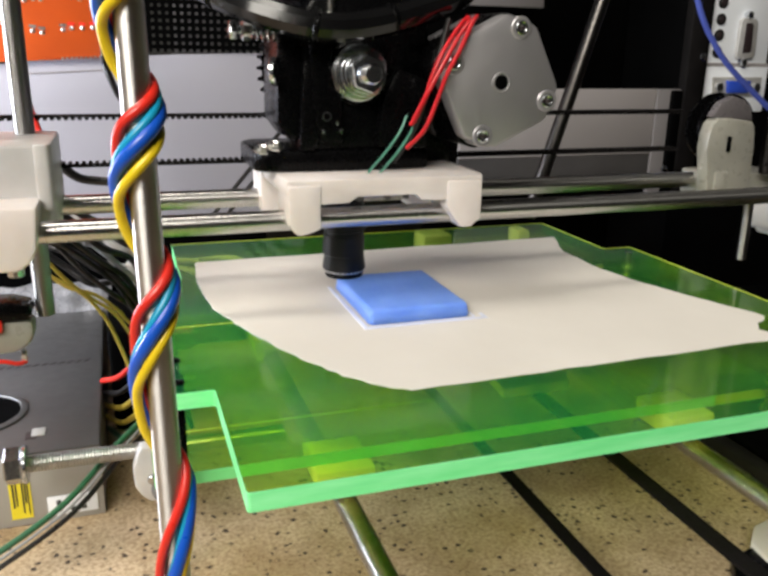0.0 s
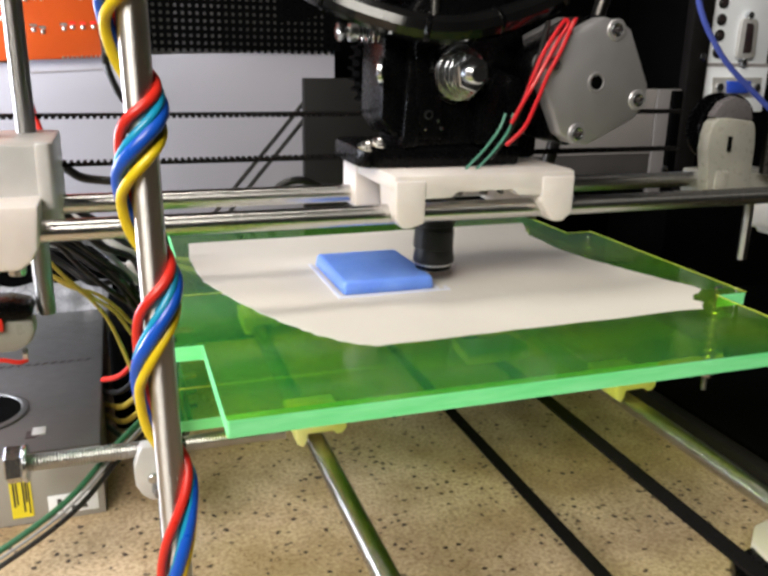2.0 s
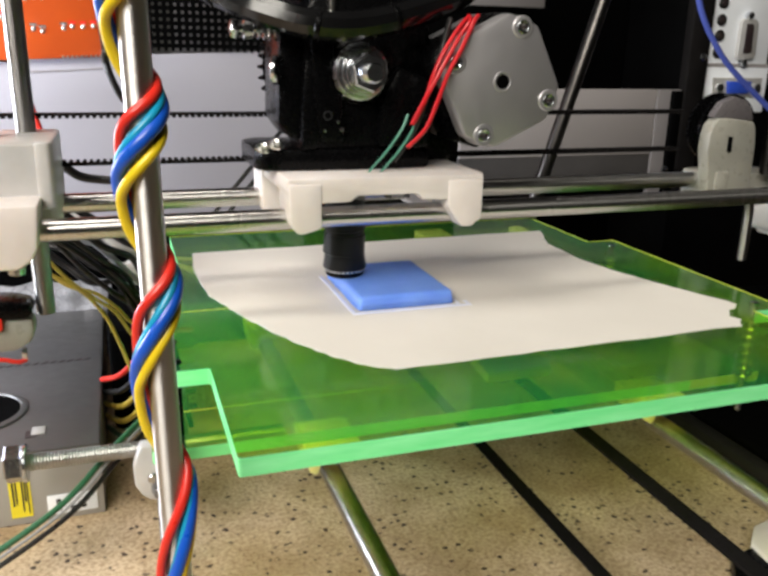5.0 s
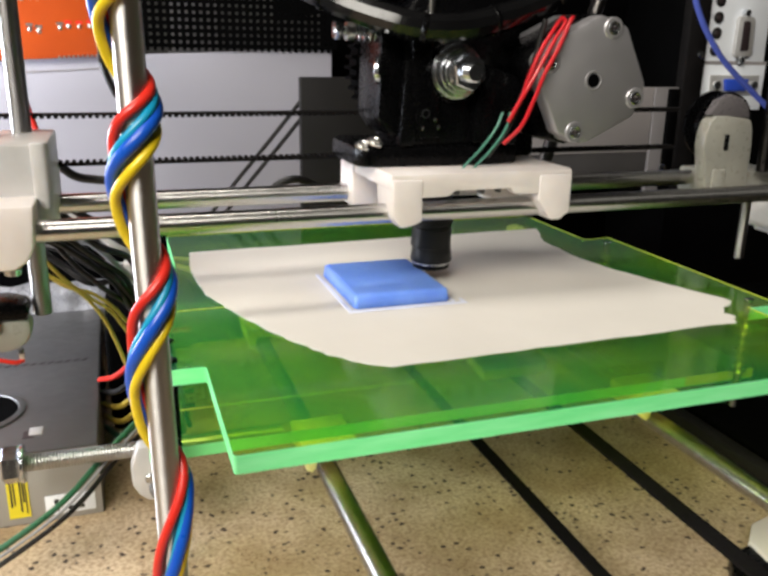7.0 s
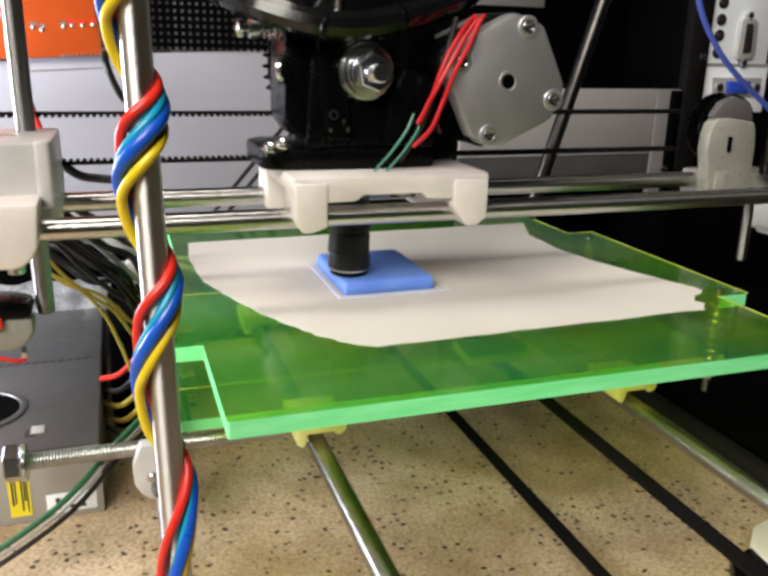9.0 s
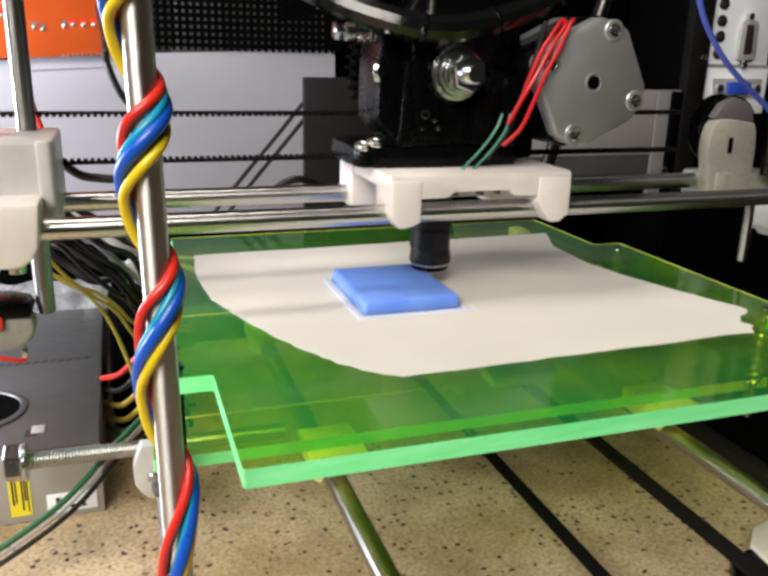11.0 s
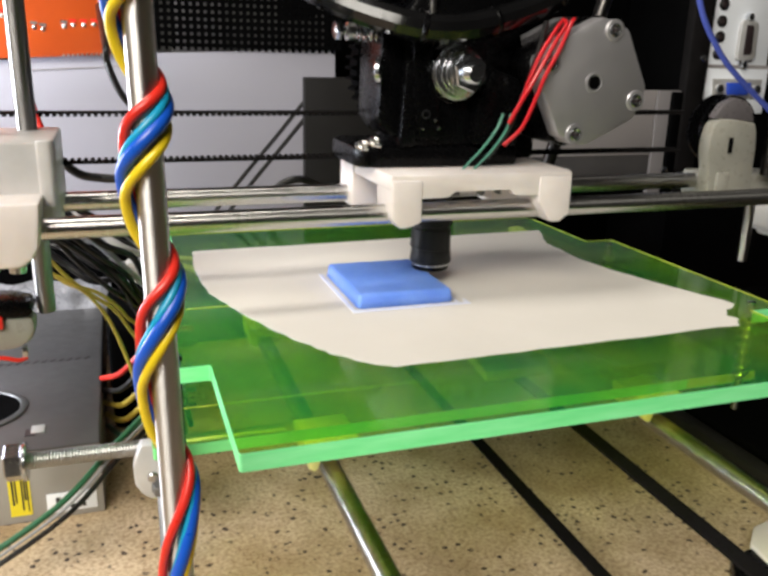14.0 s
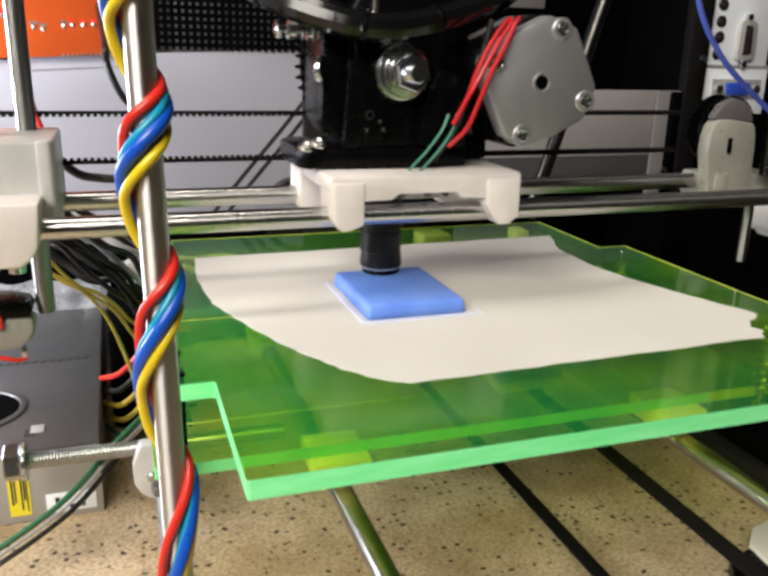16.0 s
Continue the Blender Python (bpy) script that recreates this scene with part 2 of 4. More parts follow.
W_LEAD = insulation("lead_red_insulation", (0.52, 0.012, 0.018))
DARKROD = varied("dark_steel_rod", (0.075, 0.07, 0.066), (0.055, 0.052, 0.05), 70, 0.32, 1.0, 0.06)
W_RED = insulation("red_insulation", (0.74, 0.03, 0.018))
W_TEAL = insulation("teal_insulation", (0.01, 0.32, 0.54))
W_BLUE = insulation("blue_insulation", (0.008, 0.095, 0.58))
W_YELLOW = insulation("yellow_insulation", (0.85, 0.62, 0.015))
W_DULLYELLOW = insulation("dull_yellow_insulation", (0.46, 0.34, 0.05))
W_GREEN = insulation("green_insulation", (0.03, 0.13, 0.06))
W_PALEGREEN = insulation("pale_green_insulation", (0.09, 0.29, 0.21))
W_BLACK = insulation("black_insulation", (0.006, 0.0052, 0.0052))
W_PALE = insulation("pale_insulation", (0.62, 0.61, 0.62))
BAG = varied("antistatic_film", (0.42, 0.42, 0.45), (0.30, 0.30, 0.33), 30, 0.28, 0.3, 0.3)
W_GREY = insulation("grey_insulation", (0.35, 0.35, 0.36))
W_COBALT = insulation("cobalt_insulation", (0.07, 0.10, 0.40))


# ---- mesh helpers: all lengths in millimetres ----
def thing(name, origin, label, category, group="", kind=""):
    ob = new(name)
    ob.location = Vector(origin) * MM
    ob.empty_display_size = 0.01
    return tagged(ob, label, category, group, kind)


def rooted(ob):
    while ob.parent:
        ob = ob.parent
    return ob.location


def mesh_of(name, bm, mats, origin, smooth=True):
    bmesh.ops.recalc_face_normals(bm, faces=bm.faces)
    for v in bm.verts:
        v.co = v.co * MM - origin
    me = bpy.data.meshes.new(name)
    bm.to_mesh(me)
    bm.free()
    for m in mats if isinstance(mats, (list, tuple)) else [mats]:
        me.materials.append(m)
    if smooth:
        me.shade_smooth()
        me.set_sharp_from_angle(angle=radians(35))
    return me


def part(name, bm, material, parent, label=""):
    ob = new(name, mesh_of(name, bm, material, rooted(parent)))
    ob.parent = parent
    return tagged(ob, label)


def solo(name, bm, material, origin, label, category, group="", kind=""):
    o = Vector(origin) * MM
    ob = new(name, mesh_of(name, bm, material, o))
    ob.location = o
    return tagged(ob, label, category, group, kind)


def box(bm, x0, x1, y0, y1, z0, z1, bevel=0.0, seg=2):
    g = bmesh.ops.create_cube(bm, size=1.0)
    vs = g["verts"]
    for v in vs:
        v.co = Vector((x0 + (v.co.x + 0.5) * (x1 - x0), y0 + (v.co.y + 0.5) * (y1 - y0), z0 + (v.co.z + 0.5) * (z1 - z0)))
    if bevel:
        es = list({e for v in vs for e in v.link_edges})
        bmesh.ops.bevel(bm, geom=es, offset=bevel, segments=seg, affect="EDGES", profile=0.5)
    return bm


def prism(bm, pts, z0, z1, bevel=0.0, axis="z"):
    """A closed outline, drawn in two axes, pulled along the third."""
    put = {"z": lambda a, b, c: (a, b, c), "y": lambda a, b, c: (a, c, b), "x": lambda a, b, c: (c, a, b)}[axis]
    lo = [bm.verts.new(put(a, b, z0)) for a, b in pts]
    hi = [bm.verts.new(put(a, b, z1)) for a, b in pts]
    fs = [bm.faces.new(lo[::-1]), bm.faces.new(hi)]
    k = len(pts)
    for i in range(k):
        fs.append(bm.faces.new((lo[i], lo[(i + 1) % k], hi[(i + 1) % k], hi[i])))
    if bevel:
        bmesh.ops.recalc_face_normals(bm, faces=fs)
        es = list({e for f in fs for e in f.edges})
        bmesh.ops.bevel(bm, geom=es, offset=bevel, segments=2, affect="EDGES", profile=0.5)
    return bm


def frame_of(d):
    d = Vector(d).normalized()
    a = Vector((0, 0, 1)) if abs(d.z) < 0.9 else Vector((1, 0, 0))
    u = d.cross(a).normalized()
    return u, d.cross(u).normalized()


def lathe(bm, p, d, profile, seg=28, turn=0.0):
    """A body of revolution: profile rows of (along, radius) on the axis from p in direction d."""
    p, d = Vector(p), Vector(d).normalized()
    u, w = frame_of(d)
    rings = []
    for a, r in profile:
        c = p + d * a
        rings.append([bm.verts.new(c + (u * math.cos(turn + math.tau * i / seg) + w * math.sin(turn + math.tau * i / seg)) * max(r, 1e-3)) for i in range(seg)])
    for A, B in zip(rings, rings[1:]):
        for i in range(seg):
            bm.faces.new((A[i], A[(i + 1) % seg], B[(i + 1) % seg], B[i]))
    bm.faces.new(rings[0][::-1])
    bm.faces.new(rings[-1])
    return bm


def rod(bm, p0, p1, r, seg=28, edge=0.5):
    p0, p1 = Vector(p0), Vector(p1)
    h = (p1 - p0).length
    return lathe(bm, p0, p1 - p0, [(0, r - edge), (edge, r), (h - edge, r), (h, r - edge)], seg)


def threaded(bm, p0, p1, r, pitch=1.25, seg=20, deep=0.6):
    p0, p1 = Vector(p0), Vector(p1)
    h = (p1 - p0).length
    prof, a = [], 0.0
    while a < h:
        prof += [(a, r - deep), (a + pitch * 0.5, r)]
        a += pitch
    prof.append((h, r - deep))
    return lathe(bm, p0, p1 - p0, prof, seg)


def hexnut(bm, p, d, across, high, turn=0.0):
    r = across / math.sqrt(3)
    return lathe(bm, p, d, [(0, r * 0.93), (0.6, r), (high - 0.6, r), (high, r * 0.93)], 6, turn)


def curve_points(ctrl, steps=10):
    """A smooth line through the control points (Catmull-Rom)."""
    c = [Vector(p) for p in ctrl]
    c = [c[0] * 2 - c[1], *c, c[-1] * 2 - c[-2]]
    out = []
    for i in range(1, len(c) - 2):
        for s in range(steps):
            t = s / steps
            a, b, e, f = c[i - 1], c[i], c[i + 1], c[i + 2]
            out.append(0.5 * ((2 * b) + (e - a) * t + (2 * a - 5 * b + 4 * e - f) * t * t + (3 * b - a - 3 * e + f) * t ** 3))
    out.append(c[-2])
    return out


def sweep(bm, pts, r, seg=10):
    """A round wire along the points."""
    pts = [Vector(p) for p in pts]
    d = (pts[1] - pts[0]).normalized()
    u, w = frame_of(d)
    rings = []
    for i, p in enumerate(pts):
        d = (pts[min(i + 1, len(pts) - 1)] - pts[max(i - 1, 0)]).normalized()
        u = (u - d * u.dot(d)).normalized()
        w = d.cross(u)
        rings.append([bm.verts.new(p + (u * math.cos(math.tau * k / seg) + w * math.sin(math.tau * k / seg)) * r) for k in range(seg)])
    for A, B in zip(rings, rings[1:]):
        for i in range(seg):
            bm.faces.new((A[i], A[(i + 1) % seg], B[(i + 1) % seg], B[i]))
    bm.faces.new(rings[0][::-1])
    bm.faces.new(rings[-1])
    return bm


def wire(ctrl, r, steps=10):
    return sweep(bmesh.new(), curve_points(ctrl, steps), r)


def B():
    return bmesh.new()


# ---- the room and the bench ----
def room():
    # unseen room: dark walls keep reflections black, the pale west wall brightens the metal
    bm = box(B(), -2000, 2400, -2200, 2200, -900, -880)
    solo("floor", bm, WALL, (0, 0, -890), "plain grey room floor under the bench", "floor", kind="structure")
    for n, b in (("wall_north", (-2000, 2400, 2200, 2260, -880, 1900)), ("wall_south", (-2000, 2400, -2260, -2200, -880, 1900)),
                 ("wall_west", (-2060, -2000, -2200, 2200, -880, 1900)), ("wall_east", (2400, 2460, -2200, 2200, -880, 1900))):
        solo(n, box(B(), *b), WALL_PALE if n == "wall_west" else WALL, ((b[0] + b[1]) / 2, (b[2] + b[3]) / 2, 0), "unseen room wall, toned for the reflections in the metal", "wall", kind="structure")
    solo("ceiling", box(B(), -2060, 2460, -2260, 2260, 1900, 1940), WALL, (0, 0, 1920), "unseen dark ceiling of the room", "ceiling", kind="structure")


def bench():
    t = thing("counter", (200, 300, 0), "beige speckled laminate counter under the printer", "counter", kind="structure")
    part("carcass", box(B(), -880, 1280, 60, 880, -880, -38.5, 2), WALL_PALE, t, "plain pale cupboard body")
    part("worktop", box(B(), -900, 1300, 22, 900, -38, 0, 3), TABLE, t)


# ---- printer: what stands still ----
def x_axis():
    for y, x0 in ((290, -44), (340, -44)):
        solo("x_rod", rod(B(), (x0, y, 152), (334, y, 152), 4), X_STEEL, (145, y, 152),
             "polished steel rod that carries the white carriage", "rod", "pair of carriage rods")


def toothed_belt(name, x0, x1, y, z, teeth_up, label, wide=5.0, group="carriage belt"):
    t = thing(name, ((x0 + x1) / 2, y, z), label, "belt", group)
    part("band", box(B(), x0, x1, y - wide / 2, y + wide / 2, z - 0.5, z + 0.5), RUBBER, t)
    bm, s = B(), 1 if teeth_up else -1
    x = x0 + 1
    while x < x1 - 2:
        lo, hi = sorted((z + s * 0.4, z + s * 1.5))
        box(bm, x, x + 1.4, y - wide / 2, y + wide / 2, lo, hi)
        x += 2.6
    tagged(part("teeth", bm, RUBBER, t), kind="stuff")
    return t


def x_belts():
    toothed_belt("x_belt", -70, 278, 345, 187.2, False, "black toothed belt, upper run behind the rods")
    toothed_belt("x_belt", -70, 278, 345, 167.2, True, "black toothed belt, lower run behind the rods")


def x_end_left():
    t = thing("x_end_bracket", (-34, 305, 160), "milky white printed bracket at the end of the carriage rods", "bracket", "printed rod brackets")
    part("upper_block", prism(B(), [(-62, 298), (-24, 298), (-22.5, 301), (-22.5, 350), (-62, 350)], 152, 181, 1.2), MILK, t)
    # raised strips stand in for lighter bands in the translucent block
    part("rim", prism(B(), [(-28, 296.4), (-23.4, 296.4), (-22, 299), (-22, 302), (-28, 302)], 158, 181.6, 0.9), MILK, t)
    part("light_band", prism(B(), [(-62, 295.5), (-44.5, 295.5), (-43, 298.4), (-62, 298.4)], 160, 180.6, 0.9), WHITE, t)
    part("rod_clamp", prism(B(), [(-60, 141), (-35, 141), (-31, 143.5), (-28.5, 148), (-27, 163), (-60, 163)], 279, 300, 1.4, "y"), WHITE, t)
    part("rear_clamp", box(B(), -60, -24, 330, 351, 143, 162, 1.5), WHITE, t)
    part("screw", lathe(B(), (-37, 290, 141.5), (0, 0, -1), [(0, 1.6), (2.0, 1.6), (2.2, 3), (4.4, 2.8), (5, 1.6)], 16), ZINC, t, "small steel cap screw")
    part("bushing", rod(B(), (-34.1, 340, 140), (-34.1, 340, 154), 7.5), WHITE, t)
    part("screw", lathe(B(), (-45, 290, 141.5), (0, 0, -1), [(0, 1.6), (1.6, 1.6), (1.8, 2.8), (3.6, 2.6), (4.2, 1.4)], 16), ZINC, t)


def x_end_right():
    t = thing("x_idler_bracket", (290, 318, 160), "translucent printed idler bracket with a rounded top", "bracket", "printed rod brackets")
    out = [(275, 147), (300.3, 147), (300, 171), (298.8, 180), (297, 184), (284, 185.6), (276, 185.8), (273, 183), (271.6, 178), (271.2, 170), (272.6, 163)]
    part("cheek", prism(B(), out, 314, 322, 1.2, "y"), CLEARISH, t)
    part("rod_block", box(B(), 286, 330, 322, 349, 144, 157, 1.5), CLEARISH, t)
    part("rod_socket", box(B(), 277.5, 285.5, 313, 315, 147.4, 160, 0.9), CLEARISH, t)
    part("nut_slot", box(B(), 282.4, 284.2, 312.6, 315, 169.5, 177, 0.5), BLACK, t)
    part("front_block", prism(B(), [(308, 130), (316, 129.4), (316, 126), (332, 126), (332, 146), (306, 146), (306, 133)], 300, 322, 1.2, "y"), MILK, t)
    part("foot_screw", rod(B(), (313, 299.4, 136), (313, 301, 136), 1.3), SOCKET, t)
    w = thing("idler_pulley", (297, 345, 177), "black idler wheel that turns the belt back", "pulley")
    part("wheel", lathe(B(), (301.5, 336, 178.4), (0, 1, 0), [(0, 12), (0.6, 17.4), (2.4, 17.6), (2.8, 10), (9, 10), (9.4, 17.6), (11.4, 17.4), (12, 12)], 40), BLACK, w)
    part("rim_nut", rod(B(), (287.5, 333.6, 180), (287.5, 336.4, 180), 2.4), ZINC, w, "bright steel bolt head")
    part("guard", prism(B(), [(273.5, 186), (298, 184.2), (296.5, 190), (292, 194.2), (285, 196), (278, 193)], 316, 321, 0.8, "y"), SMOKE, w, "dark grey rounded guard")
    m = thing("side_switch", (322, 305, 185), "small black end switch beside the rod", "switch")
    part("case", box(B(), 305, 318, 298, 306, 160, 178, 0.8), BLACK, m)
    part("lever", box(B(), 306.5, 308, 296.6, 298, 162, 190, 0.2), ZINC, m)


def uprights():
    a = solo("z_rod", rod(B(), (-34.1, 340, 106), (-34.1, 340, 330), 3.8), ROD, (-34.1, 340, 220), "bare steel upright rod through a white bracket", "rod", "upright rods")
    solo("z_screw", threaded(B(), (-44.5, 322, 150), (-44.5, 322, 330), 2.8), ZINC, (-44.5, 322, 240), "thin threaded lifting screw behind the bracket", "threaded rod", "lifting screws")
    solo("z_rod", rod(B(), (288.4, 300, 118), (288.4, 300, 147), 2.3), ROD, (288.4, 300, 130), "bare steel rod end below the idler bracket", "rod", "upright rods")
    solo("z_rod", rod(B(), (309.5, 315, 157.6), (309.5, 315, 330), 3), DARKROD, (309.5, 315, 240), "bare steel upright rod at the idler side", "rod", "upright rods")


def post_and_wires():
    eye, k = Vector((0, 0, 215)), 0.75

    def nearer(p):
        return eye + (Vector(p) - eye) * k

    top, low = nearer((4.2, 217, 310)), nearer((9.25, 217, -72))
    solo("post", rod(B(), low, top, 3, 40), POST_STEEL, nearer((6, 217, 150)), "bright steel post wrapped with coloured wires", "rod")
    t = thing("wire_bundle", nearer((6, 217, 0)), "red, teal, blue and yellow wires wound round the post", "wires")
    # height and turn of the first wire; each of the others follows a little lower
    knots = [(312.0, -700), (250.75, -360), (242.5, -270), (235.0, -180), (226.25, -145), (214.0, -80), (208.0, 0), (200.2, 90), (190.0, 180), (180.5, 215), (167.5, 278),
             (161.0, 360), (149.5, 450), (133.5, 540), (120.0, 575), (105.0, 638), (98.0, 720), (78.5, 790), (58.0, 855), (18.0, 960), (-40.0, 1100), (-110.0, 1270)]
    for name, mat, lead, r, rad in (("red_wire", W_RED, 4.0, 1.5, 5.0), ("teal_wire", W_TEAL, 5.6, 1.3, 5.6),
                                    ("blue_wire", W_BLUE, 8.6, 2.0, 6.0), ("yellow_wire", W_YELLOW, 14.5, 1.45, 5.7)):
        pts = []
        for i in range(630):
            z = 304 - i * 0.58
            zz = min(311.0, z + lead)
            (za, ua), (zb, ub) = next((p, q) for p, q in zip(knots, knots[1:]) if q[0] <= zz)
            ph = radians(ua + (ub - ua) * (za - zz) / (za - zb))
            if mat is W_RED:
                ph += 0.75 * max(0.0, math.sin(ph))
            cx = 8.3 - 4.1 * z / 310
            out = rad + 1.0 * max(0.0, -math.cos(ph)) + 0.15 * math.sin(z * 0.11 + lead)
            pts.append((cx + out * math.cos(ph), 217 - rad * math.sin(ph), z))
        for _ in range(18):
            pts = [pts[0]] + [tuple((p[j] + 2 * q[j] + w[j]) / 4 for j in range(3)) for p, q, w in zip(pts, pts[1:], pts[2:])] + [pts[-1]]
        part(name, sweep(B(), [nearer(p) for p in pts], r * k, 12), mat, t)
    f = thing("frame_rod", (4.5, 294, 0), "thin threaded frame rod below the printed clamp", "threaded rod")
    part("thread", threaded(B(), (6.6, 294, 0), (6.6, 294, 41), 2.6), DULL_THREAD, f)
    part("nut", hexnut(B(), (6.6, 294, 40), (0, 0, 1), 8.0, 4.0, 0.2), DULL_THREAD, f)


def y_axis():
    for x in (66.3, 211):
        solo("y_rod", rod(B(), (x, 40, 63), (x, 560, 63), 4), Y_STEEL, (x, 300, 63), "long polished steel rod under the print bed", "rod", "pair of bed rods")
    for x, z, lab in ((168, 70, "flat black belt, upper run under the bed"), (166.2, 20, "flat black belt, lower run over the counter")):
        t = thing("y_belt", (x, 300, z), lab, "belt", "bed belt")
        part("band", box(B(), x - 3.1, x + 3.1, 70, 560, z - 0.6, z + 0.6), RUBBER, t)
        bm, y = B(), 72.0
        s = -1
        while y < 556:
            lo, hi = sorted((z + s * 0.5, z + s * 1.0))
            box(bm, x - 2.6, x + 2.6, y, y + 1.4, lo, hi)
            y += 2.6
        tagged(part("teeth", bm, RUBBER, t), kind="stuff")


def cross_rod():
    t = thing("threaded_rod", (-10, 320, 48), "zinc-plated threaded rod with a nut at its end", "threaded rod")
    part("thread", threaded(B(), (-49, 320, 48.2), (62, 320.5, 47), 3.6, deep=0.25), THREAD, t)
    part("nut", hexnut(B(), (-54, 320, 48.3), (1, 0, 0), 13.4, 6.6, 0.3), ZINC, t)
    part("washer", lathe(B(), (-47.3, 320, 48.2), (1, 0, 0), [(0, 7.6), (0.4, 8), (1.4, 8), (1.8, 7.6)], 28), ZINC, t)
    c = thing("post_clamp", (3, 320, 40), "translucent rounded printed clamp on the threaded rod", "clamp")
    part("clamp_body", prism(B(), [(-1.5, 30), (2, 27), (10, 27), (14, 31), (14, 53), (-1, 53), (-4.5, 44), (-4.2, 35)], 311, 318.5, 1.2, "y"), MILK, c)
    part("screw", rod(B(), (3.4, 309.4, 38), (3.4, 312, 38), 2.4), ZINC, c)


# ---- the bed that slides, with the sheet and the print on it ----
BED_TOP = 115.0


def plate(name, outline, z0, z1, parent, label, edge):
    bm = prism(B(), outline, z0, z1, 0)
    bmesh.ops.bevel(bm, geom=[e for e in bm.edges if abs(e.verts[0].co.z - e.verts[1].co.z) > 1], offset=1.2, segments=3, affect="EDGES", profile=0.5)
    bm.normal_update()
    # lit edge tone on near faces only; far ones stay clear to look dark
    for f in bm.faces:
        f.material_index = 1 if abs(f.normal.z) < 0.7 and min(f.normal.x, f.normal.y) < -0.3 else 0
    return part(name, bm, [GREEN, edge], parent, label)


def print_bed():
    t = thing("print_bed", (131, 328, 78), "fluorescent green acrylic print bed of two stacked plates", "print bed")
    x0, x1, e0, e1 = 22.5, 241.5, 6.5, 257.5
    y0, ya, yb, y1 = 203, 264, 387, 453
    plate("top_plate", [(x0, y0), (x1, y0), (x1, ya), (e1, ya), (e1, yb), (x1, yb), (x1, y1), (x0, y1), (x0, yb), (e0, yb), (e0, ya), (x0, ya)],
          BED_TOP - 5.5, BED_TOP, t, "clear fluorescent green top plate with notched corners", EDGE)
    # bright strips stand in for the light along the far edges
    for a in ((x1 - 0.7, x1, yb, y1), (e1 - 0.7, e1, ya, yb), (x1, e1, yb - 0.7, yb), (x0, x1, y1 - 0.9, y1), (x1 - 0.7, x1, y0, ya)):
        part("edge_line", box(B(), *a, BED_TOP + 0.02, BED_TOP + 0.3), BRIGHT_LINE, t)
    part("edge_line", box(B(), 226, 262, 276.6, 276.95, 76.6, 80.7), BRIGHT_LINE, t)
    plate("lower_plate", [(3, 277), (262, 277), (262, 440), (3, 440)], 76, 80.5, t, "clear green lower plate", SHADED_EDGE)
    for x, y in ((12.2, 290), (12.2, 271.5), (249, 272), (249, 376), (14, 376)):
        left = x < 30
        b = part("bolt", threaded(B(), (x, y, 66 if x > 100 else 72), (x, y, BED_TOP + 0.3), 1.6, 0.8, 12), BLACK if left else ZINC, t)
        for z in (73, 107.0):
            part("nut", hexnut(B(), (x, y, z), (0, 0, 1), 5.5, 2.4), BLACK if left else ZINC, b)
        part("head", lathe(B(), (x, y, BED_TOP), (0, 0, 1), [(0, 2.0), (0.6, 2.0), (0.9, 1.4)], 14), BLACK if left else ZINC, b)
        if left:
            continue
        pts = [(x + 3.0 * math.cos(i * 0.5), y + 3.0 * math.sin(i * 0.5), 81 + i * 0.28) for i in range(92)]
        part("spring", sweep(B(), pts, 0.45, 6), BLACK if left else ZINC, b)
    for x in (66.3, 211):
        for y in (271, 400):
            part("bearing_holder", prism(B(), [(x - 10.5, 76), (x + 10.5, 76), (x + 10.5, 71.5), (x + 8.5, 69.5), (x + 6.0, 69.5), (x + 5.5, 71), (x - 5.0, 71), (x - 5.5, 68), (x - 7, 65.5), (x - 9.5, 67)],
                                         y, y + 24, 0.7, "y"), HOLDER, t, "yellowish translucent printed bearing holder")
    part("belt_clamp", prism(B(), [(150, 318), (182, 318), (186, 326), (182, 342), (168, 338), (152, 342)], 70.8, 75.9, 0.8), HOLDER, t, "translucent printed belt clamp")
    # thin yellow-green lines, placed to fit the camera's view
    part("thin_line", box(B(), 7, 60, 322.6, 323.4, BED_TOP, BED_TOP + 0.12), BRIGHT_LINE, t)
    part("thin_line", box(B(), 14, 112, 306, 306.8, 80.5, 80.64), BRIGHT_LINE, t)


def ragged(pts, amount, steps=7):
    out = []
    for i, (a, b) in enumerate(zip(pts, pts[1:] + pts[:1])):
        a, b = Vector((*a, 0)), Vector((*b, 0))
        for s in range(steps):
            p = a.lerp(b, s / steps)
            n = noise.noise(p * 0.25 + Vector((7, 3, i * 0.1))) * amount
            d = (b - a).normalized()
            out.append((p.x - d.y * n, p.y + d.x * n))
    return out


def sheet():
    pts = [(31, 413.6), (28.5, 385), (29, 366.6), (30.8, 342), (39.2, 314), (51.2, 284), (62.7, 263), (74.5, 249), (80, 246.4), (144, 248), (222, 250.6),
           (228, 256), (226, 261), (232.5, 267), (241, 272.9), (229, 305), (220, 333.6), (216, 354), (217, 388.6), (229, 417.9), (150, 416.5)]
    bm = prism(B(), ragged(pts, 1.2), BED_TOP + 0.02, BED_TOP + 0.3)
    return solo("paper_sheet", bm, PAPER, (131, 328, BED_TOP), "cream paper sheet with torn edges taped on the bed", "paper")


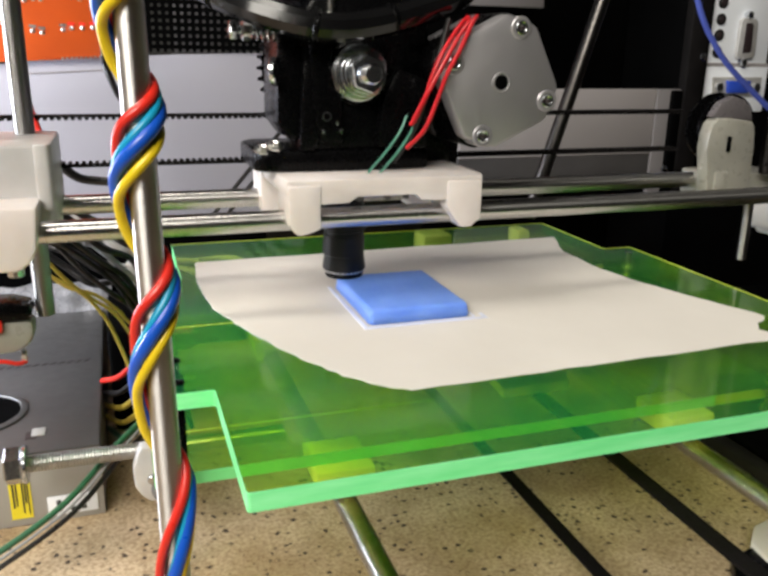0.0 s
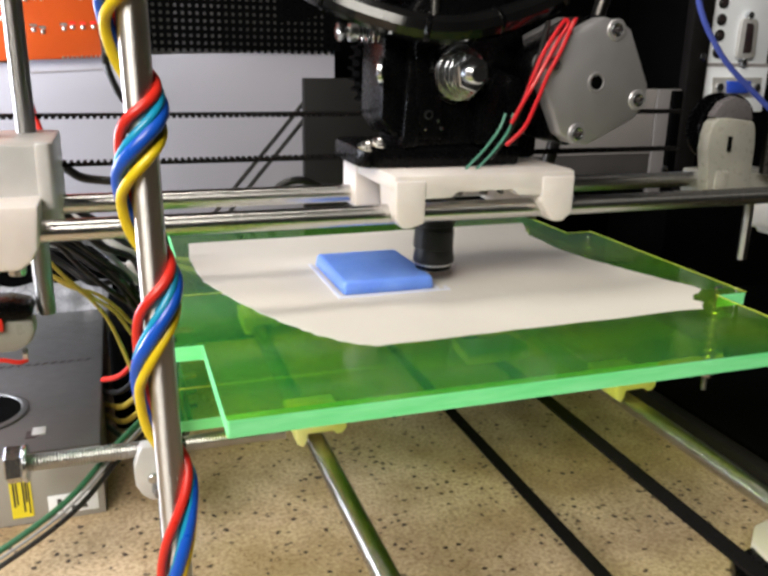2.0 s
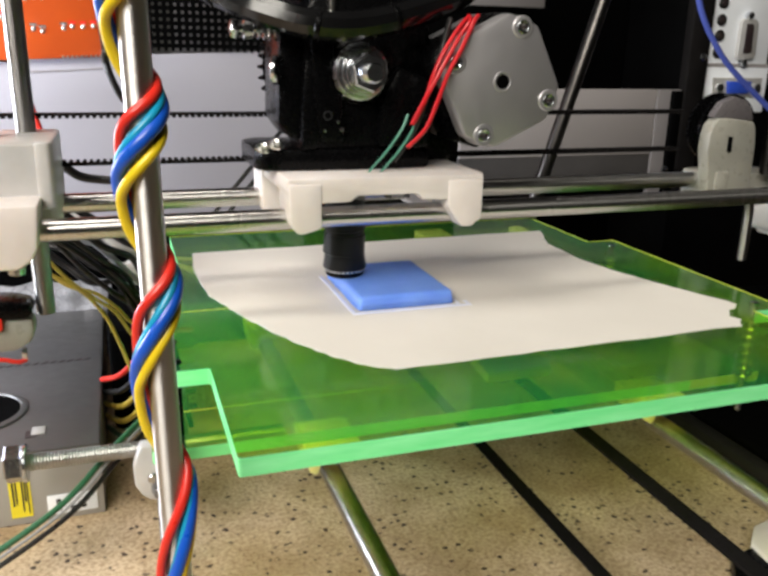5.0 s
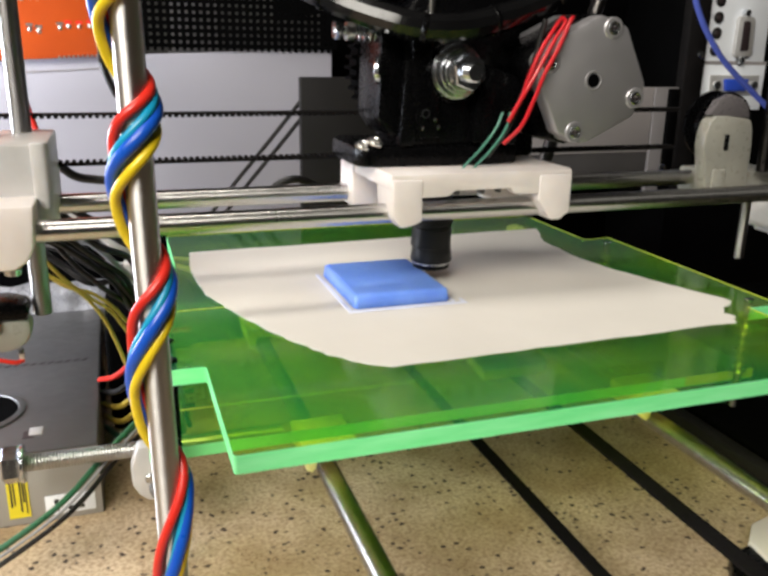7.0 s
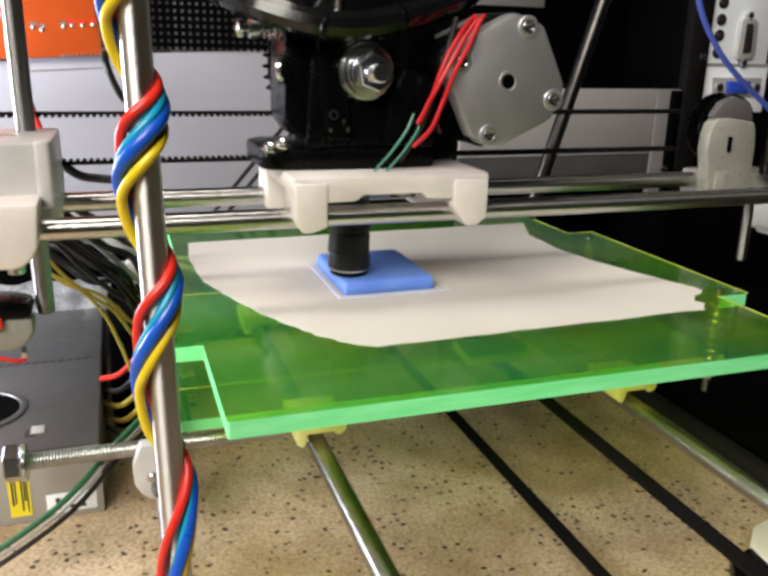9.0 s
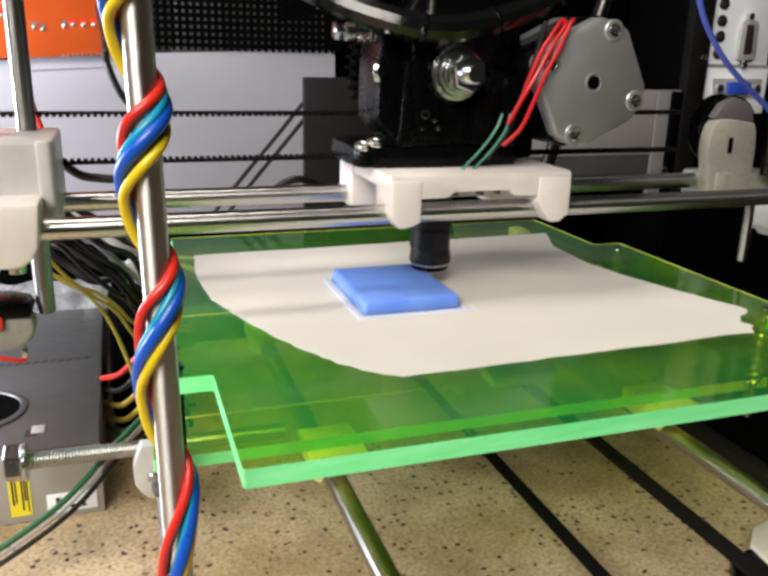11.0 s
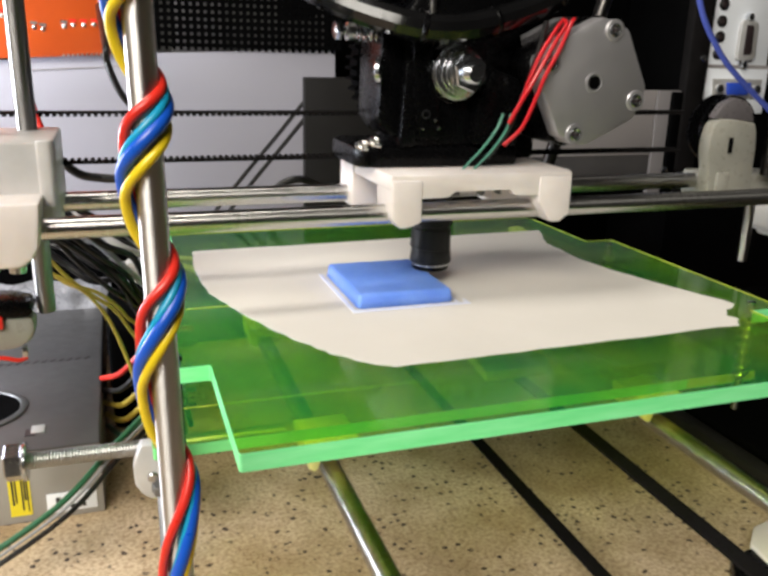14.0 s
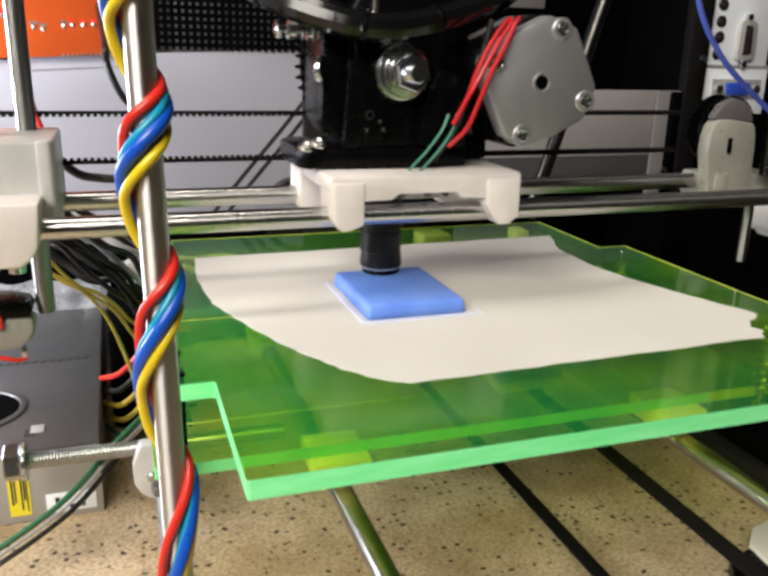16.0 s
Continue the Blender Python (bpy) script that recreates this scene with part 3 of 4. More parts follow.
def printed_block():
    t = thing("printed_block", (105, 329, BED_TOP), "blue plastic block being printed on the paper", "print")
    bm = B()
    x0, x1, y0, y1, z = 84.5, 125.5, 304, 354.5, BED_TOP + 0.3
    bm2 = box(bm, x0, x1, y0, y1, z, z + 5.7, 1.5, 3)
    for v in bm2.verts:
        k = (v.co.z - z) / 5.7
        v.co.x += k * (0.8 if v.co.x < 105 else -0.6)
        v.co.y += k * (1.0 if v.co.y < 330 else -0.4)
        far = max(abs(v.co.x - 105.5) / 21, abs(v.co.y - 329.5) / 25)
        v.co.z += k * 0.35 * far ** 4
    part("body", bm, BLUE, t)
    bm = B()
    for i in range(4):
        zz = z + 0.5 + i * 0.5
        o = 0.06 - 0.09 * i
        for a in ((x0 - o, x0 - o + 0.3, y0 + 1.5, y1 - 1.5), (x0 + 1.5, x1 - 1.5, y0 - o, y0 - o + 0.3), (x1 + o * 0.6 - 0.3, x1 + o * 0.6, y0 + 1.5, y1 - 1.5)):
            box(bm, *a, zz, zz + 0.28)
    tagged(part("layer_relief", bm, BLUE, t), kind="stuff")
    bm = B()
    for a in ((81.6, 83.4, 302.9, 357), (81.6, 132, 300.8, 302.8), (83.6, 127, 302.9, 303.9), (130.4, 132, 302.9, 307), (126.8, 127.9, 304, 349)):
        box(bm, *a, z - 0.02, z + 0.35, 0.12, 1)
    part("skirt_line", bm, BRIM, t, "pale skirt line of filament round the block")
    return t


# ---- the carriage with its extruder ----
def x_carriage():
    t = thing("x_carriage", (124, 315, 152), "white printed carriage with clamps round both rods", "carriage")
    bm = prism(B(), [(87, 281), (164, 281), (167, 284), (167, 344), (87, 350)], 162, 168.5, 1.0)
    part("deck", bm, WHITE, t)
    # front beam with a long window over the rod
    part("front_beam", prism(B(), [(87.2, 168.4), (165.6, 168.4), (165.6, 159), (152, 158.6), (140, 159), (138, 161.4), (114, 161.4), (111, 159.2), (99, 159)], 280.4, 286, 0.8, "y"), WHITE, t)
    part("clamp", prism(B(), [(87.2, 166.5), (99.8, 166.5), (99.8, 149.8), (97, 148.8), (93.5, 147.8), (90.6, 147.8), (87.6, 151.5)], 279.6, 300, 1.0, "y"), WHITE, t, "white rod clamp")
    part("clamp", prism(B(), [(150.5, 166.5), (165.4, 166.5), (165.4, 150.4), (163.2, 149.4), (161.6, 147.6), (156.6, 147.6), (154, 151), (150.5, 156)], 279.6, 300, 1.0, "y"), WHITE, t, "white rod clamp")
    for a, b in ((86, 98), (154, 168.5)):
        part("rear_clamp", prism(B(), [(a, 166), (b, 166), (b, 147), (b - 2, 145), (a + 3, 145), (a, 148)], 330, 350, 1.0, "y"), WHITE, t, "white rod clamp")
    # flat greyer discs stand in for the shade in two hex recesses
    for x in (103, 147):
        part("pocket_shade", lathe(B(), (x, 280.8, 162.4), (0, -1, 0), [(0, 2.6), (0.15, 2.6), (0.3, 2.2)], 6), CLEARISH, t)
    for x, w in ((116, 3.0), (128, 2.2), (136, 1.6)):
        part("belt_tooth_clip", box(B(), x, x + w, 288, 292, 158.4, 162.4, 0.4), SMOKE, t)
    part("screw", lathe(B(), (89, 327, 168.4), (0, 0, 1), [(0, 3), (2, 3), (2.6, 2)], 14), ZINC, t)
    return t


def gear(bm, c, y0, y1, r, teeth):
    pts = []
    for i in range(teeth):
        a = math.tau * i / teeth
        w = math.tau / teeth
        for f, rr in ((0.0, r - 2.4), (0.28, r - 2.2), (0.42, r), (0.62, r), (0.76, r - 2.2)):
            pts.append((c[0] + rr * math.cos(a + f * w), c[1] + rr * math.sin(a + f * w)))
    return prism(bm, pts, y0, y1, 0, "y")


def extruder():
    t = thing("extruder", (124, 318, 168), "black printed extruder with a hot end and a silver stepper motor", "extruder")
    part("base_plate", prism(B(), [(82, 300), (130, 297), (150, 300), (150, 342), (84, 345), (79, 338), (79, 306)], 168.6, 177, 1.6), BLACK, t)
    part("body", prism(B(), [(100, 176), (150, 176), (152, 200), (148, 226), (138, 236), (104, 236), (97, 226), (99, 196)], 300, 342, 2.2, "y"), BLACK, t)
    part("cheek", prism(B(), [(104, 180), (113, 180), (112, 196), (108.5, 204), (109, 222), (103, 230), (100, 222), (101, 196)], 296.5, 300.4, 1.0, "y"), BLACK, t)
    part("bolt_boss", lathe(B(), (119.4, 298, 206.2), (0, 1, 0), [(0, 11.6), (0.6, 12.2), (4, 12.6)], 32), BLACK, t)
    part("gear_guard", prism(B(), [(126, 178), (146, 177), (150, 190), (146, 204), (134, 208), (128, 196)], 294, 300, 1.5, "y"), BLACK, t)
    part("idler_block", prism(B(), [(88, 188), (93, 181), (98, 180), (99, 222), (95, 230), (89, 226)], 301.5, 330, 1.6, "y"), BLACK, t)
    part("idler_bearing", lathe(B(), (87.4, 298.6, 206.5), (1, -0.62, 0), [(-1.2, 3.4), (-1.1, 5.0), (-0.7, 5.4), (0.7, 5.4), (1.1, 5.0), (1.2, 3.4)], 28), ZINC, t, "bright bearing ring")
    part("brace", prism(B(), [(96, 177), (102, 177), (108, 196), (104, 210), (98, 210)], 297.5, 303, 0.8, "y"), BLACK, t)
    for x, y, z in ((82.2, 303, 176.6), (86.4, 300.6, 178.2)):
        part("mount_screw", lathe(B(), (x, y, z), (0.15, -0.35, 1), [(0, 3.4), (0.8, 3.5), (1.0, 2.4), (1.9, 2.4), (2.2, 1.8), (1.5, 1.3)], 7), SOLDER, t)
    part("eyelet", lathe(B(), (106.2, 296.4, 190), (0, -1, 0), [(0, 1.9), (0.6, 1.9), (0.65, 1.2), (0.1, 1.1)], 20), ZINC, t)
    for x, z, r in ((110.2, 187.6, 0.7), (111.8, 184.6, 0.9), (105.0, 184.4, 0.6), (112.6, 197.4, 0.6)):
        part("grub_screw", lathe(B(), (x, 296.2, z), (0, -1, 0), [(0, r), (0.5, r), (0.6, r * 0.6)], 10), ZINC, t)
    part("eyelet_bore", rod(B(), (106.2, 295.5, 190), (106.2, 297, 190), 1.15), MATTE, t)
    hb = part("hobbed_bolt", threaded(B(), (119.4, 279, 206.2), (119.4, 345, 206.2), 3.7), ZINC, t)
    part("nut", hexnut(B(), (119.4, 283.6, 206.2), (0, 1, 0), 12.4, 6.2, 0.35), ZINC, hb)
    for i, (r, y) in enumerate(((7.4, 290.2), (8.6, 291.8), (10.2, 294.6), (10.8, 296.4))):
        part("washer", lathe(B(), (119.4, y, 206.2), (0, 1, 0), [(0, r - 0.3), (0.2, r), (1.2, r), (1.4, r - 0.3)], 36), ZINC, hb)
    bm = gear(B(), (120, 206.2), 347, 358, 29.8, 39)
    part("large_gear", bm, MATTE, t)
    # tension screws with springs
    for z in (221,):
        s = part("tension_screw", rod(B(), (72, 311, z), (100, 311, z), 1.8), ZINC, t)
        part("nut", hexnut(B(), (72.5, 311, z), (1, 0, 0), 6.4, 3, 0.2), ZINC, s)
        part("collar", lathe(B(), (77, 311, z - 0.3), (1, 0, 0), [(0, 2.6), (0.5, 3.6), (3.4, 3.4), (4, 2.6)], 14), SOLDER, s)
        pts = [(81.5 + i * 0.12, 311 + 3.3 * math.cos(i * 0.36), z - i * 0.012 + 3.3 * math.sin(i * 0.36)) for i in range(115)]
        part("spring", sweep(B(), pts, 0.5, 6), ZINC, s)
    # filament guide and sleeve ring above
    part("filament", rod(B(), (109, 300, 222), (109, 300, 300), 1.6), STEEL, t)
    ring = [(46, 330, 250), (60, 312, 238), (74, 298, 230), (86, 289, 225.4), (98, 284, 222.6), (112, 282, 222.4), (128, 284, 225.4), (147, 289, 231), (162, 296, 238), (172, 306, 254)]
    part("cable_sleeve", wire(ring, 5.3, 12), GLOSSBLACK, t, "glossy black cable sleeve bent round the head")
    for x, y, z, d in ((67, 304.4, 233.5, (1, -1, -0.62)), (99, 283.7, 222.5, (1, -0.3, -0.15)), (127, 283.8, 225.2, (1, 0.13, 0.24))):
        part("sleeve_band", lathe(B(), (x, y, z), d, [(-0.5, 5.2), (0, 5.7), (1.2, 5.7), (1.7, 5.2)], 24), BLACK, t)
    part("rear_block", box(B(), 128, 168, 318, 350, 168.7, 205, 2), BLACK, t)
    part("upper_block", box(B(), 88, 150, 304, 346, 232, 290, 3), BLACK, t)
    # hot end
    he = part("hot_end", lathe(B(), (118.4, 315, 170), (0, 0, -1), [(0, 8.2), (33, 8.3), (40, 8.6), (44.6, 9.3), (45.4, 9.1), (45.8, 8.2)], 36), TAPE, t, "black taped hot end barrel")
    for z, tilt in ((150, (0.05, 0.02, -1)), (139.6, (-0.04, 0.03, -1))):
        part("tape_wrap", lathe(B(), (118.4, 315, z), tilt, [(0, 8.3), (0.2, 8.75), (8.6, 8.95), (8.9, 8.5)], 36), TAPE, he)
    part("wire_ring", lathe(B(), (118.4, 315, 124.2), (0, 0, -1), [(0, 8.0), (0.2, 8.5), (0.8, 8.5), (1.0, 8.0)], 36), ZINC, he, "thin bright ring")
    part("cap", lathe(B(), (118.4, 315, 123.2), (0, 0, -1), [(0, 8.3), (1.6, 8.2), (2.1, 7.6), (2.2, 2.0), (2.4, 0.6)], 36), BLACK, he)
    for i in range(14):
        a = math.pi + math.pi * (i + 0.5) / 14
        part("bead", lathe(B(), (118.4 + 8.3 * math.cos(a), 315 + 8.3 * math.sin(a), 123.8), (0, 0, 1), [(-0.5, 0.2), (0, 0.6), (0.5, 0.2)], 8), SOLDER, he)
    return t


MOTOR = Vector((169.8, 277.5, 203.6))


def stepper_motor():
    t = thing("stepper_motor", MOTOR, "silver stepper motor with a cast end cap and red leads", "motor")
    turn = radians(26)

    def local(a, b):
        return (MOTOR.x + a * math.cos(turn) - b * math.sin(turn), MOTOR.z + a * math.sin(turn) + b * math.cos(turn))

    def octagon(h, c):
        return [local(a, b) for a, b in ((-h, -h + c), (-h + c, -h), (h - c, -h), (h, -h + c), (h, h - c), (h - c, h), (-h + c, h), (-h, h - c))]

    part("end_cap", prism(B(), octagon(21.9, 9.5), 277.5, 287, 2.0, "y"), CAST, t, "cast silver end cap")
    part("steel_core", prism(B(), octagon(21.0, 5), 287, 312, 0.6, "y"), BLACK, t)
    part("front_cap", prism(B(), octagon(21.2, 6), 312, 320, 0.8, "y"), CAST, t)
    part("shaft_hole", lathe(B(), (MOTOR.x, 277.8, MOTOR.z), (0, -1, 0), [(0, 4.0), (0.5, 4.0), (0.7, 3.5), (0.5, 3.0), (-0.2, 2.8)], 28), CAST, t)
    # black disc stands in for the dark of the shaft hole
    part("bearing", rod(B(), (MOTOR.x, 276.95, MOTOR.z), (MOTOR.x, 278, MOTOR.z), 2.7), MATTE, t)
    for a, b in ((-14.9, -14.9), (14.9, -14.9), (14.9, 14.9), (-14.9, 14.9)):
        x, z = local(a, b)
        part("boss", lathe(B(), (x, 287, z), (0, -1, 0), [(0, 4.2), (9.7, 4.2), (10.1, 3.8)], 20), CAST, t)
        s = part("screw", lathe(B(), (x, 277.2, z), (0, -1, 0), [(0, 2.7), (0.5, 2.6), (0.75, 2.1), (0.4, 1.5), (0.2, 0.4)], 16), ZINC, t)
        part("slot", box(B(), x - 1.5, x + 1.5, 276.5, 277.1, z - 0.4, z + 0.4), SOCKET, s)
    # leads
    for pts in ([(157, 282, 226.5), (155.1, 278, 224.6), (150.1, 276, 218.8), (144, 275, 208.9), (140.2, 275.5, 201.6), (137.7, 277, 196.2), (134.1, 279, 187.9)],
                [(159, 279, 227), (156.3, 276.5, 225), (150.9, 274.6, 215.3), (145.7, 274, 206.2), (142.3, 275, 196.2), (138.8, 277, 186.4), (133, 280, 179.3)],
                [(158, 285, 227), (152.6, 281, 223), (145.6, 278.6, 214), (141.4, 278, 205), (139.4, 279.4, 197), (136.6, 282, 189)]):
        part("red_lead", wire(pts, 0.85, 8), W_LEAD, t, "red motor lead")
    pts = [(150, 284, 226), (145, 281, 212), (141, 282, 198), (137, 286, 184), (131, 290, 173)]
    part("black_lead", wire(pts, 1.1, 8), W_BLACK, t)
    return t


def sensor_wires():
    t = thing("sensor_wires", (130, 288, 175), "two thin pale green wires down to the hot end", "wires")
    for dx in (0, 5.0):
        pts = [(135 + dx * 0.7, 286, 191), (132 + dx * 0.9, 285, 185.0), (127 + dx, 287, 177), (122 + dx, 292, 169), (119 + dx * 0.6, 299, 160)]
        part("green_wire", wire(pts, 0.52, 8), W_PALEGREEN, t)
    return t


# ---- behind the printer ----
def power_supply():
    t = thing("power_supply", (-68, 455, 0), "low grey sheet-metal power supply with a fan opening", "power supply")
    x0, x1, y0, y1, h = -122, -19, 352, 556, 37
    part("lid", prism(B(), [(x0, y0), (x1, y0), (x1, y1), (x0, y1)], h - 1.2, h, 0.4), PSU_TOP, t, "darker grey sheet-metal lid")
    part("front_face", box(B(), x0, x1, y0 + 0.4, y0 + 1.6, 0, h - 1.3, 0.3), PSU_FACE, t, "lighter sheet-metal front face")
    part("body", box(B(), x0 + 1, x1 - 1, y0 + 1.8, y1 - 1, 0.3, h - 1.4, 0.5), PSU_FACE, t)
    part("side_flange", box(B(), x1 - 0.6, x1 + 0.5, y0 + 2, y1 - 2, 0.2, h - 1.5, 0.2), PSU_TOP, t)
    fan = part("fan_opening", lathe(B(), (-78, 400, h), (0, 0, 1), [(0, 24.5), (0.9, 24.5), (1.4, 23.4), (1.4, 21.6), (0.5, 21)], 48), PSU_TOP, t, "grey ring round the dark fan opening")
    part("fan_dark", lathe(B(), (-78, 400, h + 0.1), (0, 0, 1), [(0, 21.2), (0.5, 21.2)], 48), MATTE, fan)
    part("hub", lathe(B(), (-78, 400, h + 0.6), (0, 0, 1), [(0, 9), (0.6, 8.6)], 28), BLACK, fan)
    part("lid_tab", box(B(), -49.5, -43.5, 368, 376, h, h + 0.6, 0.2), PSU_FACE, t)
    part("lid_slot", box(B(), -52, -47, 366, 373, h + 0.05, h + 0.35), SOCKET, t)
    for i in range(15):
        x = -93 + i * 4.6
        part("vent", prism(B(), [(x, 459), (x + 2.6, 460.5), (x + 3.6, 463), (x + 1, 461.5)], h + 0.02, h + 0.25), SOCKET, t)
    part("label", box(B(), -59.5, -50.4, y0 - 0.1, y0 + 0.3, 4, 31), LABEL, t, "yellow warning label with dark bars")
    for i, (a, b, c, d) in enumerate(((-58.2, -57.4, 10, 27), (-56.8, -56.2, 11, 26), (-54.2, -53.5, 7, 25), (-53.0, -52.3, 12, 22), (-51.9, -51.4, 6, 24))):
        part("label_bar", box(B(), a, b, y0 - 0.35, y0, c, d), INK, t)
    part("connector_plate", box(B(), -44, -22, y0 - 0.3, y0 + 0.3, 3, 13, 0.3), IOPLATE, t, "pale plate with dark bars")
    part("label_bar", box(B(), -40, -38, y0 - 0.6, y0 - 0.1, 5, 11), INK, t)
    part("label_bar", box(B(), -34, -27, y0 - 0.6, y0 - 0.1, 5, 6.6), INK, t)
    part("slot", box(B(), -43, -25, y0 - 0.2, y0 + 0.5, 28, 30.5), SOCKET, t)


def cable(name, ctrl, r, mat, label, group=""):
    return solo(name, wire(ctrl, r), mat, ctrl[len(ctrl) // 2], label, "cable", group)


def loom():
    """Cables that leave the power supply beside the post."""
    rng = random.Random(4)
    looms = []
    yellow = ([(-52, 372, 136), (-40.9, 368, 128.3), (-35, 367, 123.5), (-26.3, 366, 112.6), (-16.6, 366, 103.6), (-7.6, 366, 95.7), (-2.4, 367, 86.6), (3, 370, 73.7), (8, 378, 40), (12, 388, 4)],
              [(-53, 370, 130), (-41.5, 366, 122.8), (-35.6, 365, 117.4), (-24.4, 364, 110.1), (-16.7, 364, 102.4), (-10.1, 364, 91), (-4.2, 364, 73.2), (-0.5, 366, 56.2), (4, 372, 24), (8, 380, 3)],
              [(-53, 374, 128), (-41.6, 370, 121.7), (-35.1, 369, 116.4), (-26.6, 368, 109.1), (-15.4, 368, 104.7), (-6.4, 368, 96.8), (-2.1, 369, 90.3), (3.5, 372, 81), (11, 382, 42), (16, 392, 4)])
    for ctrl in yellow:
        cable("loom_wire", ctrl, 0.85, W_DULLYELLOW, "dull yellow wire in a loose loom beside the power supply", "loom of supply wires")
    run = [(-52, 376, 142), (-40.1, 374, 136), (-32.6, 374, 131.2), (-19.4, 374, 119), (-7.6, 374, 108.8), (-1.5, 375, 98.7), (4, 378, 88.5), (12, 386, 44), (18, 396, 4)]
    for i in range(6):
        jit = [(rng.uniform(-1.0, 1.0), rng.uniform(0, 7), rng.uniform(-1.4, 1.4)) for _ in run]
        cable("loom_wire", [(x + a + i * 1.6, y + b + i, max(2.0, z + c + (3.2 * i - 7) * (0.5 + 0.5 * k / 8))) for k, ((x, y, z), (a, b, c)) in enumerate(zip(run, jit))], 1.3 + 0.15 * (i % 3),
              W_GREY if i == 4 else W_BLACK, f"{'grey' if i == 4 else 'black'} wire in a loose loom beside the power supply", "loom of supply wires")
    for i in range(6):
        mat, col = ((W_BLACK, "black"), (W_GREY, "grey"))[i % 2]
        y = 470 + i * 9
        cable("loom_wire", [(-70, y, 118 - i * 3), (-25 + i * 2, y + 4, 122 - i * 6), (10 + i * 4, y + 8, 92 - i * 3), (40 + i * 6, y, 78), (70 + i * 4, y - 10, 60)], 2.0, mat,
              f"{col} cable in the tangle behind the bed", "tangle of cables")
    for i, (mat, col) in enumerate(((W_RED, "red"), (W_BLACK, "black"), (W_DULLYELLOW, "dull yellow"), (W_DULLYELLOW, "dull yellow"), (W_GREEN, "green"), (W_BLACK, "black"))):
        z = 62 - i * 9
        cable("loom_wire", [(-18, 420 + i * 4, z - 22), (-8, 405, z - 14), (4, 398 - i, z), (16, 402, z + 8), (30, 410, z + 6)], 1.5, mat, f"{col} wire curling out of the power supply", "loom of supply wires")
    part_x = [(-70, 322, 4), (-55, 316, 5), (-38, 312, 14), (-18, 330, 30), (4, 352, 42), (18, 372, 46)]
    run_out = [(x - 33, y - 16, z + 2) if z < 20 else (x - 17, y - 20, z + 1) for x, y, z in part_x]
    cable("bench_cable", run_out, 1.3, W_GREEN, "dark green cable across the counter", "counter cables")
    cable("bench_cable", [(x + 1.6, y - 2, max(0.8, z - 1.3)) for x, y, z in run_out], 0.65, W_GREY, "thin grey cable across the counter", "counter cables")
    cable("bench_cable", [(x + 3.2, y - 4, max(1.2, z - 2.6)) for x, y, z in run_out], 1.1, W_BLACK, "black cable across the counter", "counter cables")
    s = thing("small_switch", (-64, 330, 100), "black, red and cloudy plastic end switch with orange lead", "switch")
    part("cap", prism(B(), [(-84, 109), (-40, 108.4), (-37.5, 111), (-39, 114.5), (-46, 116.6), (-84, 117.5)], 326, 340, 1.0, "y"), BLACK, s)
    part("body", prism(B(), [(-84, 94), (-46, 94.4), (-40.5, 97), (-37.6, 102), (-38, 108.2), (-84, 108.8)], 327, 339, 2.2, "y"), CLEARISH, s, "cloudy brownish plastic body")
    part("red_block", box(B(), -84, -49, 324.6, 327.4, 104.5, 109.6, 0.8), W_RED, s)
    part("terminal", box(B(), -43.5, -41.5, 326, 328, 91.5, 96, 0.3), ZINC, s)
    part("orange_lead", wire([(-66, 326, 93.5), (-56, 324, 93.4), (-50, 324, 92.8), (-45, 325, 91), (-42, 327, 91)], 0.9), W_RED, s)
    part("arm", box(B(), -92, -64, 331, 337, 104, 146, 0.8), WHITE, s)
    cable("frame_cable", [(-38, 372, 205), (-34, 375, 184), (-30, 375, 171), (-25.8, 375, 164.7), (-18.3, 375, 158), (-10, 375, 156), (0, 375, 155.6), (14, 380, 158)], 2.0, W_BLACK, "black cable hanging behind the bracket", "hanging cables")
    cable("frame_cable", [(-37, 370, 204), (-33, 372.5, 184), (-29.4, 373, 172), (-26, 373.6, 166.5)], 1.2, W_RED, "thin red wire hanging behind the bracket", "hanging cables")
    cable("frame_cable", [(-6, 553, 236), (-5, 500, 228), (-3.2, 450, 213), (-3, 450, 205), (0, 450, 195), (4.5, 450, 186), (14, 452, 176), (24, 452, 172)], 1.8, W_BLACK, "black cable hanging below the circuit board", "hanging cables")
    for dx in (0, 9):
        cable("slack_cable", [(52 + dx, 492, 112), (71 + dx, 494, 134), (92 + dx, 494, 158), (114 + dx, 494, 184)], 1.3, W_BLACK, "thin black cable against the white panel", "slack cables")
    cable("slack_cable", [(84, 470, 124), (92, 470, 134), (104, 470, 137), (116, 472, 132)], 2.4, W_BLACK, "black cable loop against the white panel", "slack cables")


